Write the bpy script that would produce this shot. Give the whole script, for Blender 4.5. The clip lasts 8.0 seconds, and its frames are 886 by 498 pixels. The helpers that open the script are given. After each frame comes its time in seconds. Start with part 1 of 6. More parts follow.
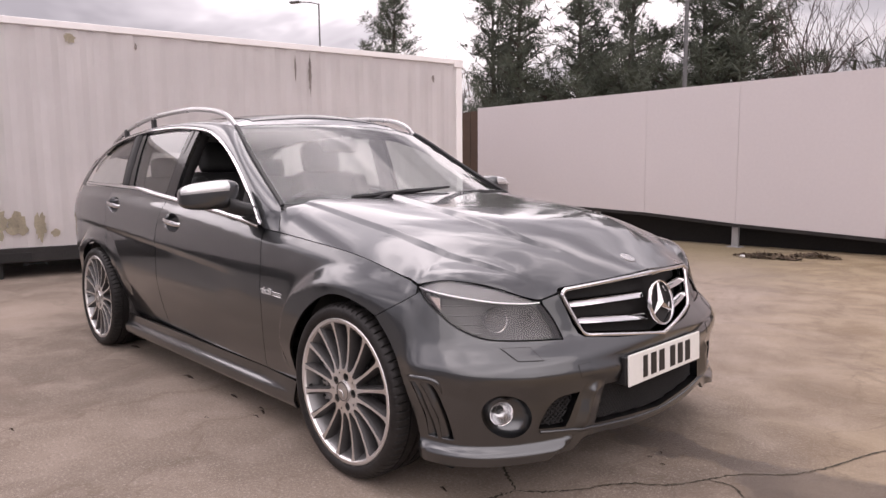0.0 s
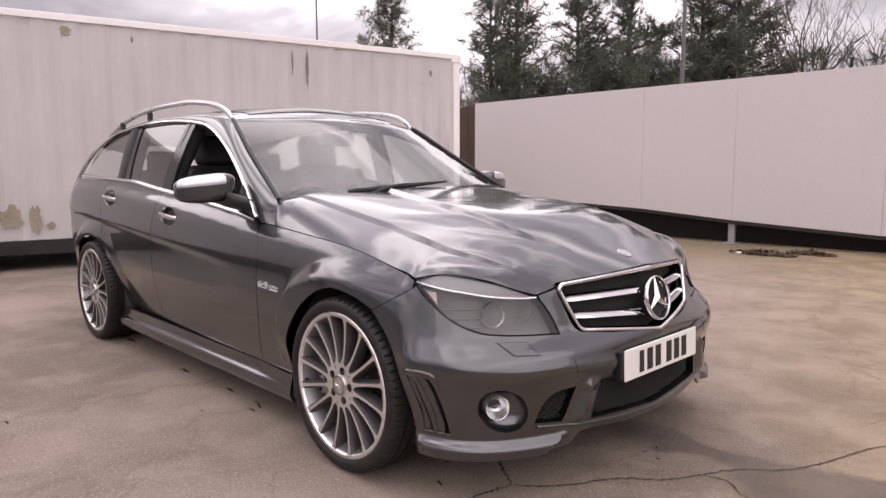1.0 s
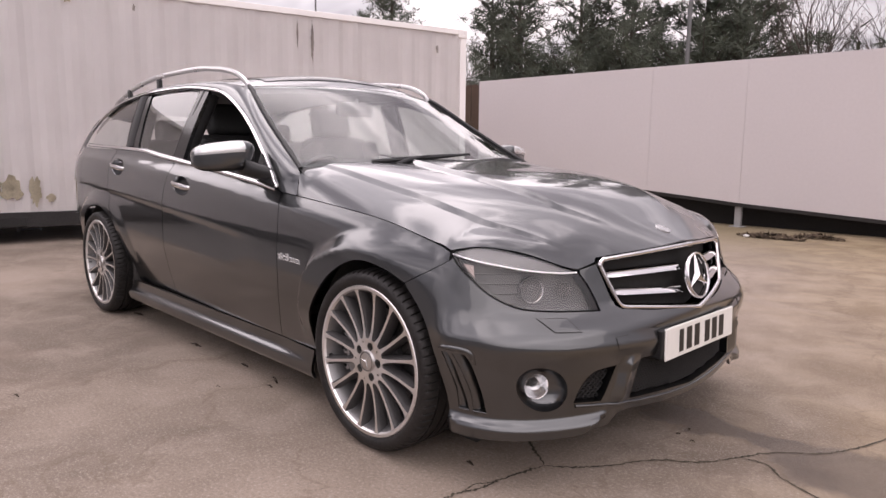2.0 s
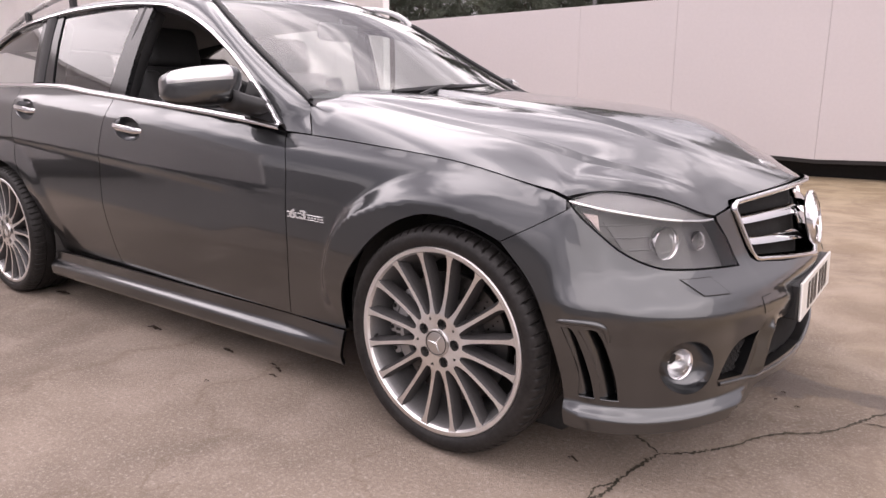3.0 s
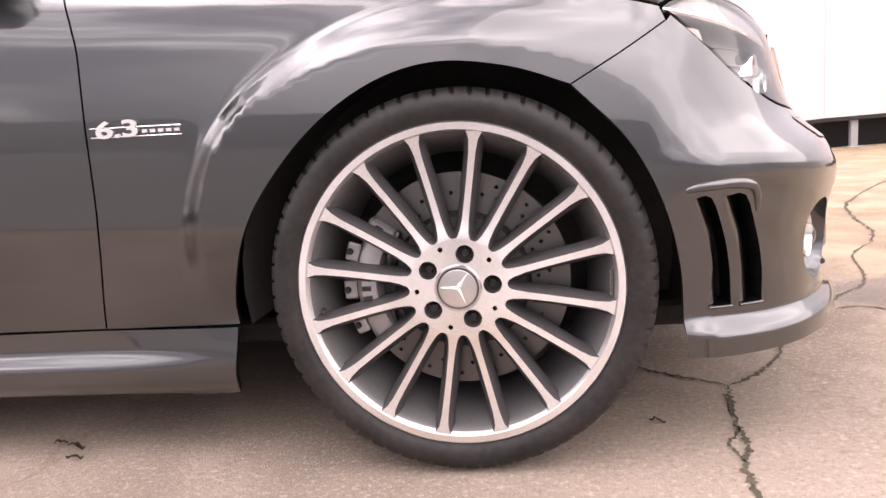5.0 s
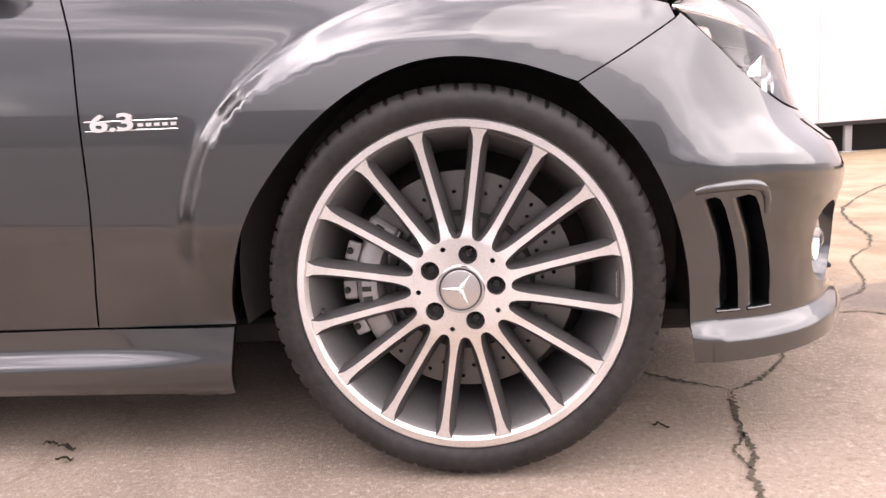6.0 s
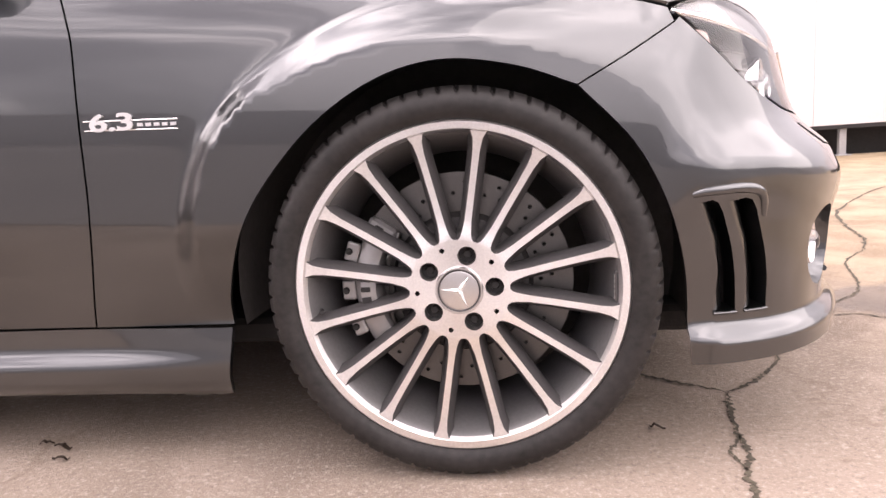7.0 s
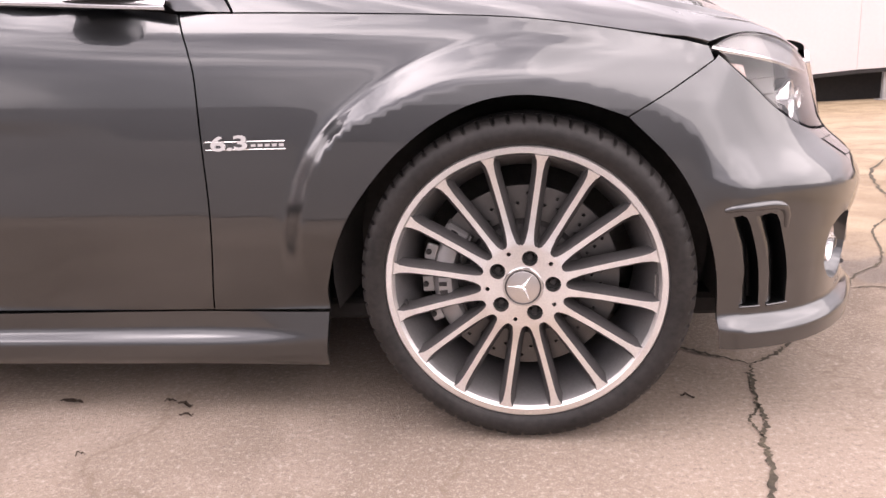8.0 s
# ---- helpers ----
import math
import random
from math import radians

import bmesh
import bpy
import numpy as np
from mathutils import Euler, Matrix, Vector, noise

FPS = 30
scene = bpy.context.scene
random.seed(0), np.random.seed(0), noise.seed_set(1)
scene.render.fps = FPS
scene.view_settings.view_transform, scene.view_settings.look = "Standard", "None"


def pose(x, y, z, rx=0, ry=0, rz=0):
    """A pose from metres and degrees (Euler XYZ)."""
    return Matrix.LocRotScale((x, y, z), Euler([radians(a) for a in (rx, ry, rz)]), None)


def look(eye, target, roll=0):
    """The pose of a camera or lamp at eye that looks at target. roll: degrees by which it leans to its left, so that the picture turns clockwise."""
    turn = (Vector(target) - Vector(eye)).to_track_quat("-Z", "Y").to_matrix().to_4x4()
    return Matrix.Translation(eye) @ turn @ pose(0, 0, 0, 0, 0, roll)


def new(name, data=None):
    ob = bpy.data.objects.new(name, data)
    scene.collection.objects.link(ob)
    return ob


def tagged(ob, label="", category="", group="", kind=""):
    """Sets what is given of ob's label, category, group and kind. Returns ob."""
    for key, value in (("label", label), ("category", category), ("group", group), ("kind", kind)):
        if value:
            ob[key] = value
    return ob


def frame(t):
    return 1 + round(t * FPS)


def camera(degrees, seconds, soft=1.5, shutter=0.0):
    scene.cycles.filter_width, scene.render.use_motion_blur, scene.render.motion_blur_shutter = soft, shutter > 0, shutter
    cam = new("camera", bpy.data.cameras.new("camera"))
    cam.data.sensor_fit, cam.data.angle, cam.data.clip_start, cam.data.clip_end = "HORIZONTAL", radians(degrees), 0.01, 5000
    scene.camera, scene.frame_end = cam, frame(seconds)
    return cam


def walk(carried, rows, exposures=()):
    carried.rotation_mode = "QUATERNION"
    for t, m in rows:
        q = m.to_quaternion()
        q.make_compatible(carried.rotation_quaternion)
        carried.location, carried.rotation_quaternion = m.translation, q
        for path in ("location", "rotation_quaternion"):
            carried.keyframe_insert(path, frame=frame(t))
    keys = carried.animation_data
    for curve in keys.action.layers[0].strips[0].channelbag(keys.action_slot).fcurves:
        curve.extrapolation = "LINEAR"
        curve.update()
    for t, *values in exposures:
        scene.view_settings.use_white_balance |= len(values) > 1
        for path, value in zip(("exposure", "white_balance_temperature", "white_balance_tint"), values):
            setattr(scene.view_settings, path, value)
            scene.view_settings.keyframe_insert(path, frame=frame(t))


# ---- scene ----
cam = camera(66.0, 8.0)
PATH = [
    (0, (2.004, -2.289, 1.116), (0.566, -0.917, 0.893), -0.5),
    (0.5, (2.004, -2.283, 1.114), (0.569, -0.908, 0.885), -0.3),
    (1, (2.0, -2.287, 1.111), (0.57, -0.909, 0.875), -0.2),
    (1.5, (1.972, -2.289, 1.11), (0.545, -0.911, 0.861), 0.2),
    (2, (1.839, -2.32, 1.068), (0.426, -0.936, 0.777), 0.7),
    (2.2, (1.719, -2.327, 1.028), (0.319, -0.943, 0.674), 2.4),
    (3.3, (0.808, -2.291, 0.928), (-0.233, -0.636, 0.509), -1.4),
    (3.5, (0.641, -2.243, 0.845), (-0.305, -0.522, 0.469), -1.6),
    (4, (0.332, -2.09, 0.737), (-0.294, -0.23, 0.35), -3.2),
    (4.5, (0.159, -2.009, 0.641), (-0.223, -0.074, 0.308), -3.2),
    (5, (0.129, -1.97, 0.573), (-0.139, -0.015, 0.245), -4.6),
    (6.5, (0.105, -1.947, 0.568), (-0.135, 0.012, 0.243), -3.7),
    (7, (0.105, -1.952, 0.57), (-0.129, 0.008, 0.245), -3.6),
    (7.5, (0.111, -1.99, 0.596), (-0.13, -0.033, 0.265), -3.6),
    (8, (0.063, -2.138, 0.733), (-0.262, -0.229, 0.232), -4.1),
]
EXPOSURES = [(0.0, -0.44, 6500, 20), (2.2, -0.44, 6500, 20), (3.5, 0.24, 6500, 20), (4.5, 0.66, 6650, 20), (5.2, 0.82, 6700, 21), (7.5, 0.82, 6700, 21), (8.0, 0.62, 6700, 22)]
walk(cam, [(t, look(eye, target, roll)) for t, eye, target, roll in PATH], EXPOSURES)

scene.view_settings.exposure = 0.0

# ---- light ----
world = bpy.data.worlds.new("overcast_sky")
scene.world = world
world.use_nodes = True
wn, wl = world.node_tree.nodes, world.node_tree.links
wn.clear()
w_out = wn.new("ShaderNodeOutputWorld")
sky = wn.new("ShaderNodeTexSky")
sky.sky_type, sky.sun_disc = "NISHITA", False
sky.sun_elevation, sky.sun_rotation = radians(48), radians(150)
sky_bg = wn.new("ShaderNodeBackground")
sky_bg.inputs["Strength"].default_value = 0.10
wl.new(sky.outputs[0], sky_bg.inputs["Color"])
w_co = wn.new("ShaderNodeTexCoord")
w_map = wn.new("ShaderNodeMapping")
w_map.inputs["Scale"].default_value, w_map.inputs["Location"].default_value = (1.0, 1.0, 2.4), (0.35, 0.2, 0.0)
wl.new(w_co.outputs["Generated"], w_map.inputs["Vector"])
cover = wn.new("ShaderNodeTexNoise")
cover.inputs["Scale"].default_value, cover.inputs["Detail"].default_value, cover.inputs["Roughness"].default_value = 1.7, 5.0, 0.52
cover.inputs["Distortion"].default_value = 0.35
wl.new(w_map.outputs[0], cover.inputs["Vector"])
tone = wn.new("ShaderNodeValToRGB")
tone.color_ramp.elements[0].position, tone.color_ramp.elements[0].color = 0.40, (0.42, 0.39, 0.405, 1)
tone.color_ramp.elements[1].position, tone.color_ramp.elements[1].color = 0.60, (2.25, 2.11, 2.07, 1)
middle = tone.color_ramp.elements.new(0.50)
middle.color = (0.90, 0.855, 0.865, 1)
wl.new(cover.outputs["Fac"], tone.inputs["Fac"])
cloud_bg = wn.new("ShaderNodeBackground")
# an overcast sky is three times brighter overhead than at the horizon
w_sep = wn.new("ShaderNodeSeparateXYZ")
wl.new(w_co.outputs["Generated"], w_sep.inputs[0])
w_up = wn.new("ShaderNodeMapRange")
for key, v in (("From Min", 0.06), ("From Max", 0.70), ("To Min", 0.68), ("To Max", 2.05)):
    w_up.inputs[key].default_value = v
wl.new(w_sep.outputs["Z"], w_up.inputs["Value"])
# the cloud is thinner, and so brighter and more broken, above the container
w_dot = wn.new("ShaderNodeVectorMath")
w_dot.operation = "DOT_PRODUCT"
wl.new(w_co.outputs["Generated"], w_dot.inputs[0])
w_dot.inputs[1].default_value = (-0.80, 0.22, 0.56)
w_thin = wn.new("ShaderNodeMapRange")
w_thin.interpolation_type = "SMOOTHSTEP"
for key, v in (("From Min", 0.40), ("From Max", 1.0), ("To Min", 0.97), ("To Max", 1.45)):
    w_thin.inputs[key].default_value = v
wl.new(w_dot.outputs["Value"], w_thin.inputs["Value"])
w_mul = wn.new("ShaderNodeMath")
w_mul.operation = "MULTIPLY"
wl.new(w_up.outputs[0], w_mul.inputs[0])
wl.new(w_thin.outputs[0], w_mul.inputs[1])
wl.new(w_mul.outputs[0], cloud_bg.inputs["Strength"])
# towards the horizon the clouds close up into an even grey
w_even = wn.new("ShaderNodeMapRange")
w_even.interpolation_type = "SMOOTHSTEP"
for key, v in (("From Min", 0.10), ("From Max", 0.50), ("To Min", 0.80), ("To Max", 1.0)):
    w_even.inputs[key].default_value = v
wl.new(w_sep.outputs["Z"], w_even.inputs["Value"])
w_tone = wn.new("ShaderNodeMix")
w_tone.data_type = "RGBA"
w_tone.inputs[6].default_value = (1.02, 0.965, 0.97, 1)
w_broken = wn.new("ShaderNodeMapRange")
w_broken.interpolation_type = "SMOOTHSTEP"
for key, v in (("From Min", 0.05), ("From Max", 0.55), ("To Min", 0.35), ("To Max", 1.0)):
    w_broken.inputs[key].default_value = v
wl.new(w_dot.outputs["Value"], w_broken.inputs["Value"])
w_amount = wn.new("ShaderNodeMath")
w_amount.operation = "MULTIPLY"
wl.new(w_even.outputs[0], w_amount.inputs[0])
wl.new(w_broken.outputs[0], w_amount.inputs[1])
wl.new(w_amount.outputs[0], w_tone.inputs[0])
wl.new(tone.outputs["Color"], w_tone.inputs[7])
wl.new(w_tone.outputs[2], cloud_bg.inputs["Color"])
w_mix = wn.new("ShaderNodeMixShader")
w_mix.inputs[0].default_value = 0.88
wl.new(sky_bg.outputs[0], w_mix.inputs[1])
wl.new(cloud_bg.outputs[0], w_mix.inputs[2])
wl.new(w_mix.outputs[0], w_out.inputs["Surface"])

sun_data = bpy.data.lights.new("sun", "SUN")
sun_data.energy, sun_data.angle, sun_data.color = 1.6, radians(90), (1.0, 0.95, 0.88)
sun = new("sun", sun_data)
sun.matrix_world = look((14, -5, 11), (0, 0, 0))


# ---- materials ----
def mat(name, colour, rough=0.5, metal=0.0, spread=0.12, grain=40.0, large=2.0, bump=0.0, bump_scale=120.0, coat=0.0, transmission=0.0, tint=None, spec=0.5):
    """A material whose colour wanders at two scales, with a fine relief."""
    m = bpy.data.materials.new(name)
    m.use_nodes = True
    n, l = m.node_tree.nodes, m.node_tree.links
    b = n["Principled BSDF"]
    b.inputs["Roughness"].default_value, b.inputs["Metallic"].default_value = rough, metal
    b.inputs["Coat Weight"].default_value, b.inputs["Coat Roughness"].default_value = coat, 0.03
    b.inputs["Transmission Weight"].default_value, b.inputs["IOR"].default_value = transmission, 1.45
    b.inputs["Specular IOR Level"].default_value = spec
    c = n.new("ShaderNodeTexCoord")
    a, f = n.new("ShaderNodeTexNoise"), n.new("ShaderNodeTexNoise")
    a.inputs["Scale"].default_value, f.inputs["Scale"].default_value = large, grain
    a.inputs["Detail"].default_value = f.inputs["Detail"].default_value = 5.0
    for t in (a, f):
        l.new(c.outputs["Object"], t.inputs["Vector"])
    s = n.new("ShaderNodeMath")
    s.operation = "ADD"
    l.new(a.outputs["Fac"], s.inputs[0])
    l.new(f.outputs["Fac"], s.inputs[1])
    r = n.new("ShaderNodeMapRange")
    r.inputs["From Min"].default_value, r.inputs["From Max"].default_value = 0.6, 1.4
    l.new(s.outputs[0], r.inputs["Value"])
    mix = n.new("ShaderNodeMix")
    mix.data_type = "RGBA"
    low = [max(0.0, v * (1 - spread)) for v in colour]
    high = [min(1.0, v * (1 + spread)) for v in (tint or colour)]
    mix.inputs[6].default_value, mix.inputs[7].default_value = (*low, 1), (*high, 1)
    l.new(r.outputs[0], mix.inputs[0])
    l.new(mix.outputs[2], b.inputs["Base Color"])
    if rough > 0.12:
        q = n.new("ShaderNodeMapRange")
        q.inputs["To Min"].default_value, q.inputs["To Max"].default_value = rough * 0.85, min(1.0, rough * 1.15)
        l.new(a.outputs["Fac"], q.inputs["Value"])
        l.new(q.outputs[0], b.inputs["Roughness"])
    if bump:
        g, k = n.new("ShaderNodeTexNoise"), n.new("ShaderNodeBump")
        g.inputs["Scale"].default_value, g.inputs["Detail"].default_value = bump_scale, 4.0
        k.inputs["Strength"].default_value, k.inputs["Distance"].default_value = 1.0, bump
        l.new(c.outputs["Object"], g.inputs["Vector"])
        l.new(g.outputs["Fac"], k.inputs["Height"])
        l.new(k.outputs[0], b.inputs["Normal"])
    return m


PAINT = mat("grey_metallic_paint", (0.061, 0.0645, 0.0685), 0.31, 1.0, 0.07, 900.0, 1.2, coat=1.0)
PAINT.node_tree.nodes["Principled BSDF"].inputs["Coat IOR"].default_value = 1.76
BLACK_TRIM = mat("black_plastic", (0.018, 0.018, 0.019), 0.45, 0.0, 0.25, 200.0, 6.0, 0.0004, 500.0)
GLOSS_BLACK = mat("gloss_black_trim", (0.012, 0.012, 0.013), 0.12, 0.0, 0.2)
DARK = mat("dark_lining", (0.022, 0.021, 0.021), 0.9, 0.0, 0.3, 60.0, 5.0, 0.001, 200.0)
CHROME = mat("chrome", (0.80, 0.79, 0.80), 0.07, 1.0, 0.03)
BROW = mat("lamp_brow_grey", (0.25, 0.245, 0.25), 0.42, 0.4, 0.08)
SATIN = mat("satin_aluminium", (0.62, 0.61, 0.61), 0.28, 1.0, 0.06, 300.0, 8.0)
MACHINED = mat("machined_alloy", (0.80, 0.782, 0.775), 0.34, 0.97, 0.12, 260.0, 10.0, 0.00015, 900.0)
BARREL = mat("silver_barrel_paint", (0.27, 0.265, 0.268), 0.34, 0.7, 0.12, 160.0, 9.0)
# turned on a lathe: the brushing runs round the hub
turn_n, turn_l = MACHINED.node_tree.nodes, MACHINED.node_tree.links
turned = turn_n.new("ShaderNodeTangent")
turned.direction_type, turned.axis = "RADIAL", "Y"
turn_l.new(turned.outputs[0], turn_n["Principled BSDF"].inputs["Tangent"])
turn_n["Principled BSDF"].inputs["Anisotropic"].default_value = 0.72
WHEEL_PAINT = mat("grey_wheel_paint", (0.070, 0.067, 0.068), 0.42, 0.3, 0.15, 200.0, 9.0)
RUBBER = mat("tyre_rubber", (0.011, 0.0100, 0.0099), 0.52, 0.0, 0.40, 90.0, 14.0, 0.0003, 700.0, tint=(0.020, 0.0182, 0.0178), spec=0.35)
LINER = mat("arch_liner", (0.060, 0.056, 0.054), 0.9, 0.0, 0.3, 60.0, 5.0, 0.001, 200.0)
DISC = mat("worn_steel", (0.125, 0.120, 0.117), 0.40, 0.9, 0.12, 400.0, 12.0)
CALIPER = mat("silver_caliper_paint", (0.32, 0.312, 0.312), 0.35, 0.5, 0.10)
LEATHER = mat("black_leather", (0.022, 0.021, 0.022), 0.55, 0.0, 0.25, 60.0, 5.0, 0.0006, 300.0)
CARPET = mat("dark_grey_cloth", (0.03, 0.03, 0.031), 0.95, 0.0, 0.25, 200.0, 5.0)
HEADLINING = mat("grey_headlining", (0.35, 0.34, 0.34), 0.9, 0.0, 0.1)
PLATE = mat("white_plate_acrylic", (0.80, 0.79, 0.76), 0.25, 0.0, 0.04)
INK = mat("black_ink", (0.015, 0.015, 0.016), 0.4, 0.0, 0.1)
SILVER_BADGE = mat("silver_badge", (0.86, 0.86, 0.86), 0.22, 0.7, 0.04)
REFLECTOR = mat("lamp_reflector", (0.62, 0.62, 0.63), 0.18, 1.0, 0.05)
LAMP_DARK = mat("lamp_bezel_grey", (0.13, 0.127, 0.13), 0.5, 0.1, 0.1)
AMBER = mat("pale_turn_lens", (0.62, 0.50, 0.47), 0.2, 0.0, 0.1)
RED_LENS = mat("red_lens", (0.35, 0.02, 0.02), 0.15, 0.0, 0.1)


def glass(name, colour, rough=0.0, least=0.075):
    """Thin glass: a clear sheet with a mirror gloss that grows at a slant."""
    m = bpy.data.materials.new(name)
    m.use_nodes = True
    n, l = m.node_tree.nodes, m.node_tree.links
    n.clear()
    out, mix = n.new("ShaderNodeOutputMaterial"), n.new("ShaderNodeMixShader")
    clear, gloss, fres = n.new("ShaderNodeBsdfTransparent"), n.new("ShaderNodeBsdfGlossy"), n.new("ShaderNodeLayerWeight")
    fres.inputs["Blend"].default_value = 0.5
    power, scale = n.new("ShaderNodeMath"), n.new("ShaderNodeMath")
    power.operation, scale.operation = "POWER", "MULTIPLY_ADD"
    power.inputs[1].default_value, scale.inputs[1].default_value, scale.inputs[2].default_value = 4.2, 0.90, least
    l.new(fres.outputs["Facing"], power.inputs[0])
    l.new(power.outputs[0], scale.inputs[0])
    clear.inputs["Color"].default_value = (*colour, 1)
    gloss.inputs["Roughness"].default_value, gloss.inputs["Color"].default_value = rough, (0.95, 0.95, 0.95, 1)
    l.new(scale.outputs[0], mix.inputs[0])
    l.new(clear.outputs[0], mix.inputs[1])
    l.new(gloss.outputs[0], mix.inputs[2])
    l.new(mix.outputs[0], out.inputs["Surface"])
    return m


SCREEN_GLASS = glass("windscreen_glass", (0.80, 0.87, 0.85), least=0.035)
TINT_GLASS = glass("tinted_side_glass", (0.74, 0.77, 0.76), least=0.11)
LENS_GLASS = glass("lamp_lens", (0.90, 0.90, 0.90), least=0.045)


# ---- mesh helpers ----
def mesh_object(name, verts, faces, material, parent=None, label="", smooth_shade=False, normals=None, extra=(), index=None):
    me = bpy.data.meshes.new(name)
    me.from_pydata([tuple(map(float, v)) for v in verts], [], [tuple(map(int, f)) for f in faces])
    for m in (material, *extra):
        me.materials.append(m)
    me.polygons.foreach_set("use_smooth", [bool(smooth_shade)] * len(me.polygons))
    if index is not None:
        me.polygons.foreach_set("material_index", index)
    if normals is not None:
        me.normals_split_custom_set([tuple(v) for v in normals])
    me.update()
    ob = new(name, me)
    ob.parent = parent
    return tagged(ob, label=label)


def part(name, bm, material, parent, label="", extra=(), smooth_angle=None):
    """Links a bmesh as one mesh object under a thing or under a part."""
    me = bpy.data.meshes.new(name)
    bmesh.ops.recalc_face_normals(bm, faces=bm.faces)
    if smooth_angle is not None:
        for f in bm.faces:
            f.smooth = True
        for e in bm.edges:
            e.smooth = len(e.link_faces) == 2 and e.calc_face_angle() < radians(smooth_angle)
    bm.to_mesh(me)
    bm.free()
    for m in (material, *extra):
        me.materials.append(m)
    ob = new(name, me)
    ob.parent = parent
    return tagged(ob, label=label)


def add_box(bm, size, m=Matrix(), bevel=0.0, segments=1):
    made = bmesh.ops.create_cube(bm, size=1.0)["verts"]
    bmesh.ops.transform(bm, matrix=m @ Matrix.Diagonal((*size, 1)), verts=made)
    if bevel:
        edges = list({e for v in made for e in v.link_edges})
        bmesh.ops.bevel(bm, geom=edges, offset=bevel, segments=segments, profile=0.5, affect="EDGES")
    return made


def box(size, m=Matrix(), bevel=0.0, segments=1):
    bm = bmesh.new()
    add_box(bm, size, m, bevel, segments)
    return bm


def add_lathe(bm, profile, m=Matrix(), seg=48, close=False):
    """Turns (radius, height) round the local z axis."""
    rings = []
    for r, h in profile:
        rings.append([bm.verts.new(m @ Vector((r * math.cos(2 * math.pi * i / seg), r * math.sin(2 * math.pi * i / seg), h))) for i in range(seg)])
    pairs = list(zip(rings, rings[1:])) + ([(rings[-1], rings[0])] if close else [])
    for a, b in pairs:
        for i in range(seg):
            bm.faces.new((a[i], a[(i + 1) % seg], b[(i + 1) % seg], b[i]))
    return rings


def lathe(profile, m=Matrix(), seg=48, caps=True, close=False):
    bm = bmesh.new()
    rings = add_lathe(bm, profile, m, seg, close)
    if caps and not close:
        bm.faces.new(list(reversed(rings[0])))
        bm.faces.new(rings[-1])
    return bm


def add_tube(bm, points, radius, seg=8, squash=1.0, caps=True):
    """A round bar along the points; radius may be a list."""
    pts = [Vector(p) for p in points]
    rings = []
    for i, p in enumerate(pts):
        d = (pts[min(i + 1, len(pts) - 1)] - pts[max(i - 1, 0)]).normalized()
        side = d.cross(Vector((0, 0, 1)))
        side = side.normalized() if side.length > 1e-4 else Vector((1, 0, 0))
        up = side.cross(d).normalized()
        r = radius[i] if isinstance(radius, (list, tuple)) else radius
        rings.append([bm.verts.new(p + side * r * math.cos(2 * math.pi * k / seg) + up * r * squash * math.sin(2 * math.pi * k / seg)) for k in range(seg)])
    for a, b in zip(rings, rings[1:]):
        for k in range(seg):
            bm.faces.new((a[k], a[(k + 1) % seg], b[(k + 1) % seg], b[k]))
    if caps:
        bm.faces.new(list(reversed(rings[0])))
        bm.faces.new(rings[-1])


def tube(points, radius, seg=8, squash=1.0):
    bm = bmesh.new()
    add_tube(bm, points, radius, seg, squash)
    return bm


def spline(points, n=8):
    """A smooth line through the points (Catmull-Rom)."""
    p = [np.array(q, float) for q in points]
    p = [2 * p[0] - p[1]] + p + [2 * p[-1] - p[-2]]
    out = []
    for i in range(1, len(p) - 2):
        for k in range(n):
            t = k / n
            out.append(0.5 * (2 * p[i] + (p[i + 1] - p[i - 1]) * t + (2 * p[i - 1] - 5 * p[i] + 4 * p[i + 1] - p[i + 2]) * t * t + (3 * p[i] - p[i - 1] - 3 * p[i + 1] + p[i + 2]) * t ** 3))
    out.append(p[-2])
    return [tuple(float(c) for c in v) for v in out]


def resample(poly, step):
    out = []
    for a, b in zip(poly, poly[1:] + poly[:1]):
        a, b = np.array(a, float), np.array(b, float)
        k = max(1, int(math.ceil(np.linalg.norm(b - a) / step)))
        out += [tuple(a + (b - a) * i / k) for i in range(k)]
    clean = []
    for p in out:
        if not clean or math.dist(p, clean[-1]) > 1e-4:
            clean.append(p)
    if math.dist(clean[0], clean[-1]) < 1e-4:
        clean.pop()
    return clean


def inset(poly, d):
    """Moves an outline inwards by d (counter-clockwise or clockwise alike)."""
    p = np.array(poly, float)
    area = 0.5 * np.sum(p[:, 0] * np.roll(p[:, 1], -1) - np.roll(p[:, 0], -1) * p[:, 1])
    a, b = p - np.roll(p, 1, 0), np.roll(p, -1, 0) - p
    a, b = a / np.maximum(np.linalg.norm(a, axis=1), 1e-9)[:, None], b / np.maximum(np.linalg.norm(b, axis=1), 1e-9)[:, None]
    na, nb = np.stack([-a[:, 1], a[:, 0]], 1), np.stack([-b[:, 1], b[:, 0]], 1)
    n = na + nb
    n = n / np.maximum(np.linalg.norm(n, axis=1), 0.5)[:, None]
    n = n / np.maximum(np.abs(np.sum(n * na, 1)), 0.6)[:, None]
    return [tuple(v) for v in p + n * d * (1 if area > 0 else -1)]


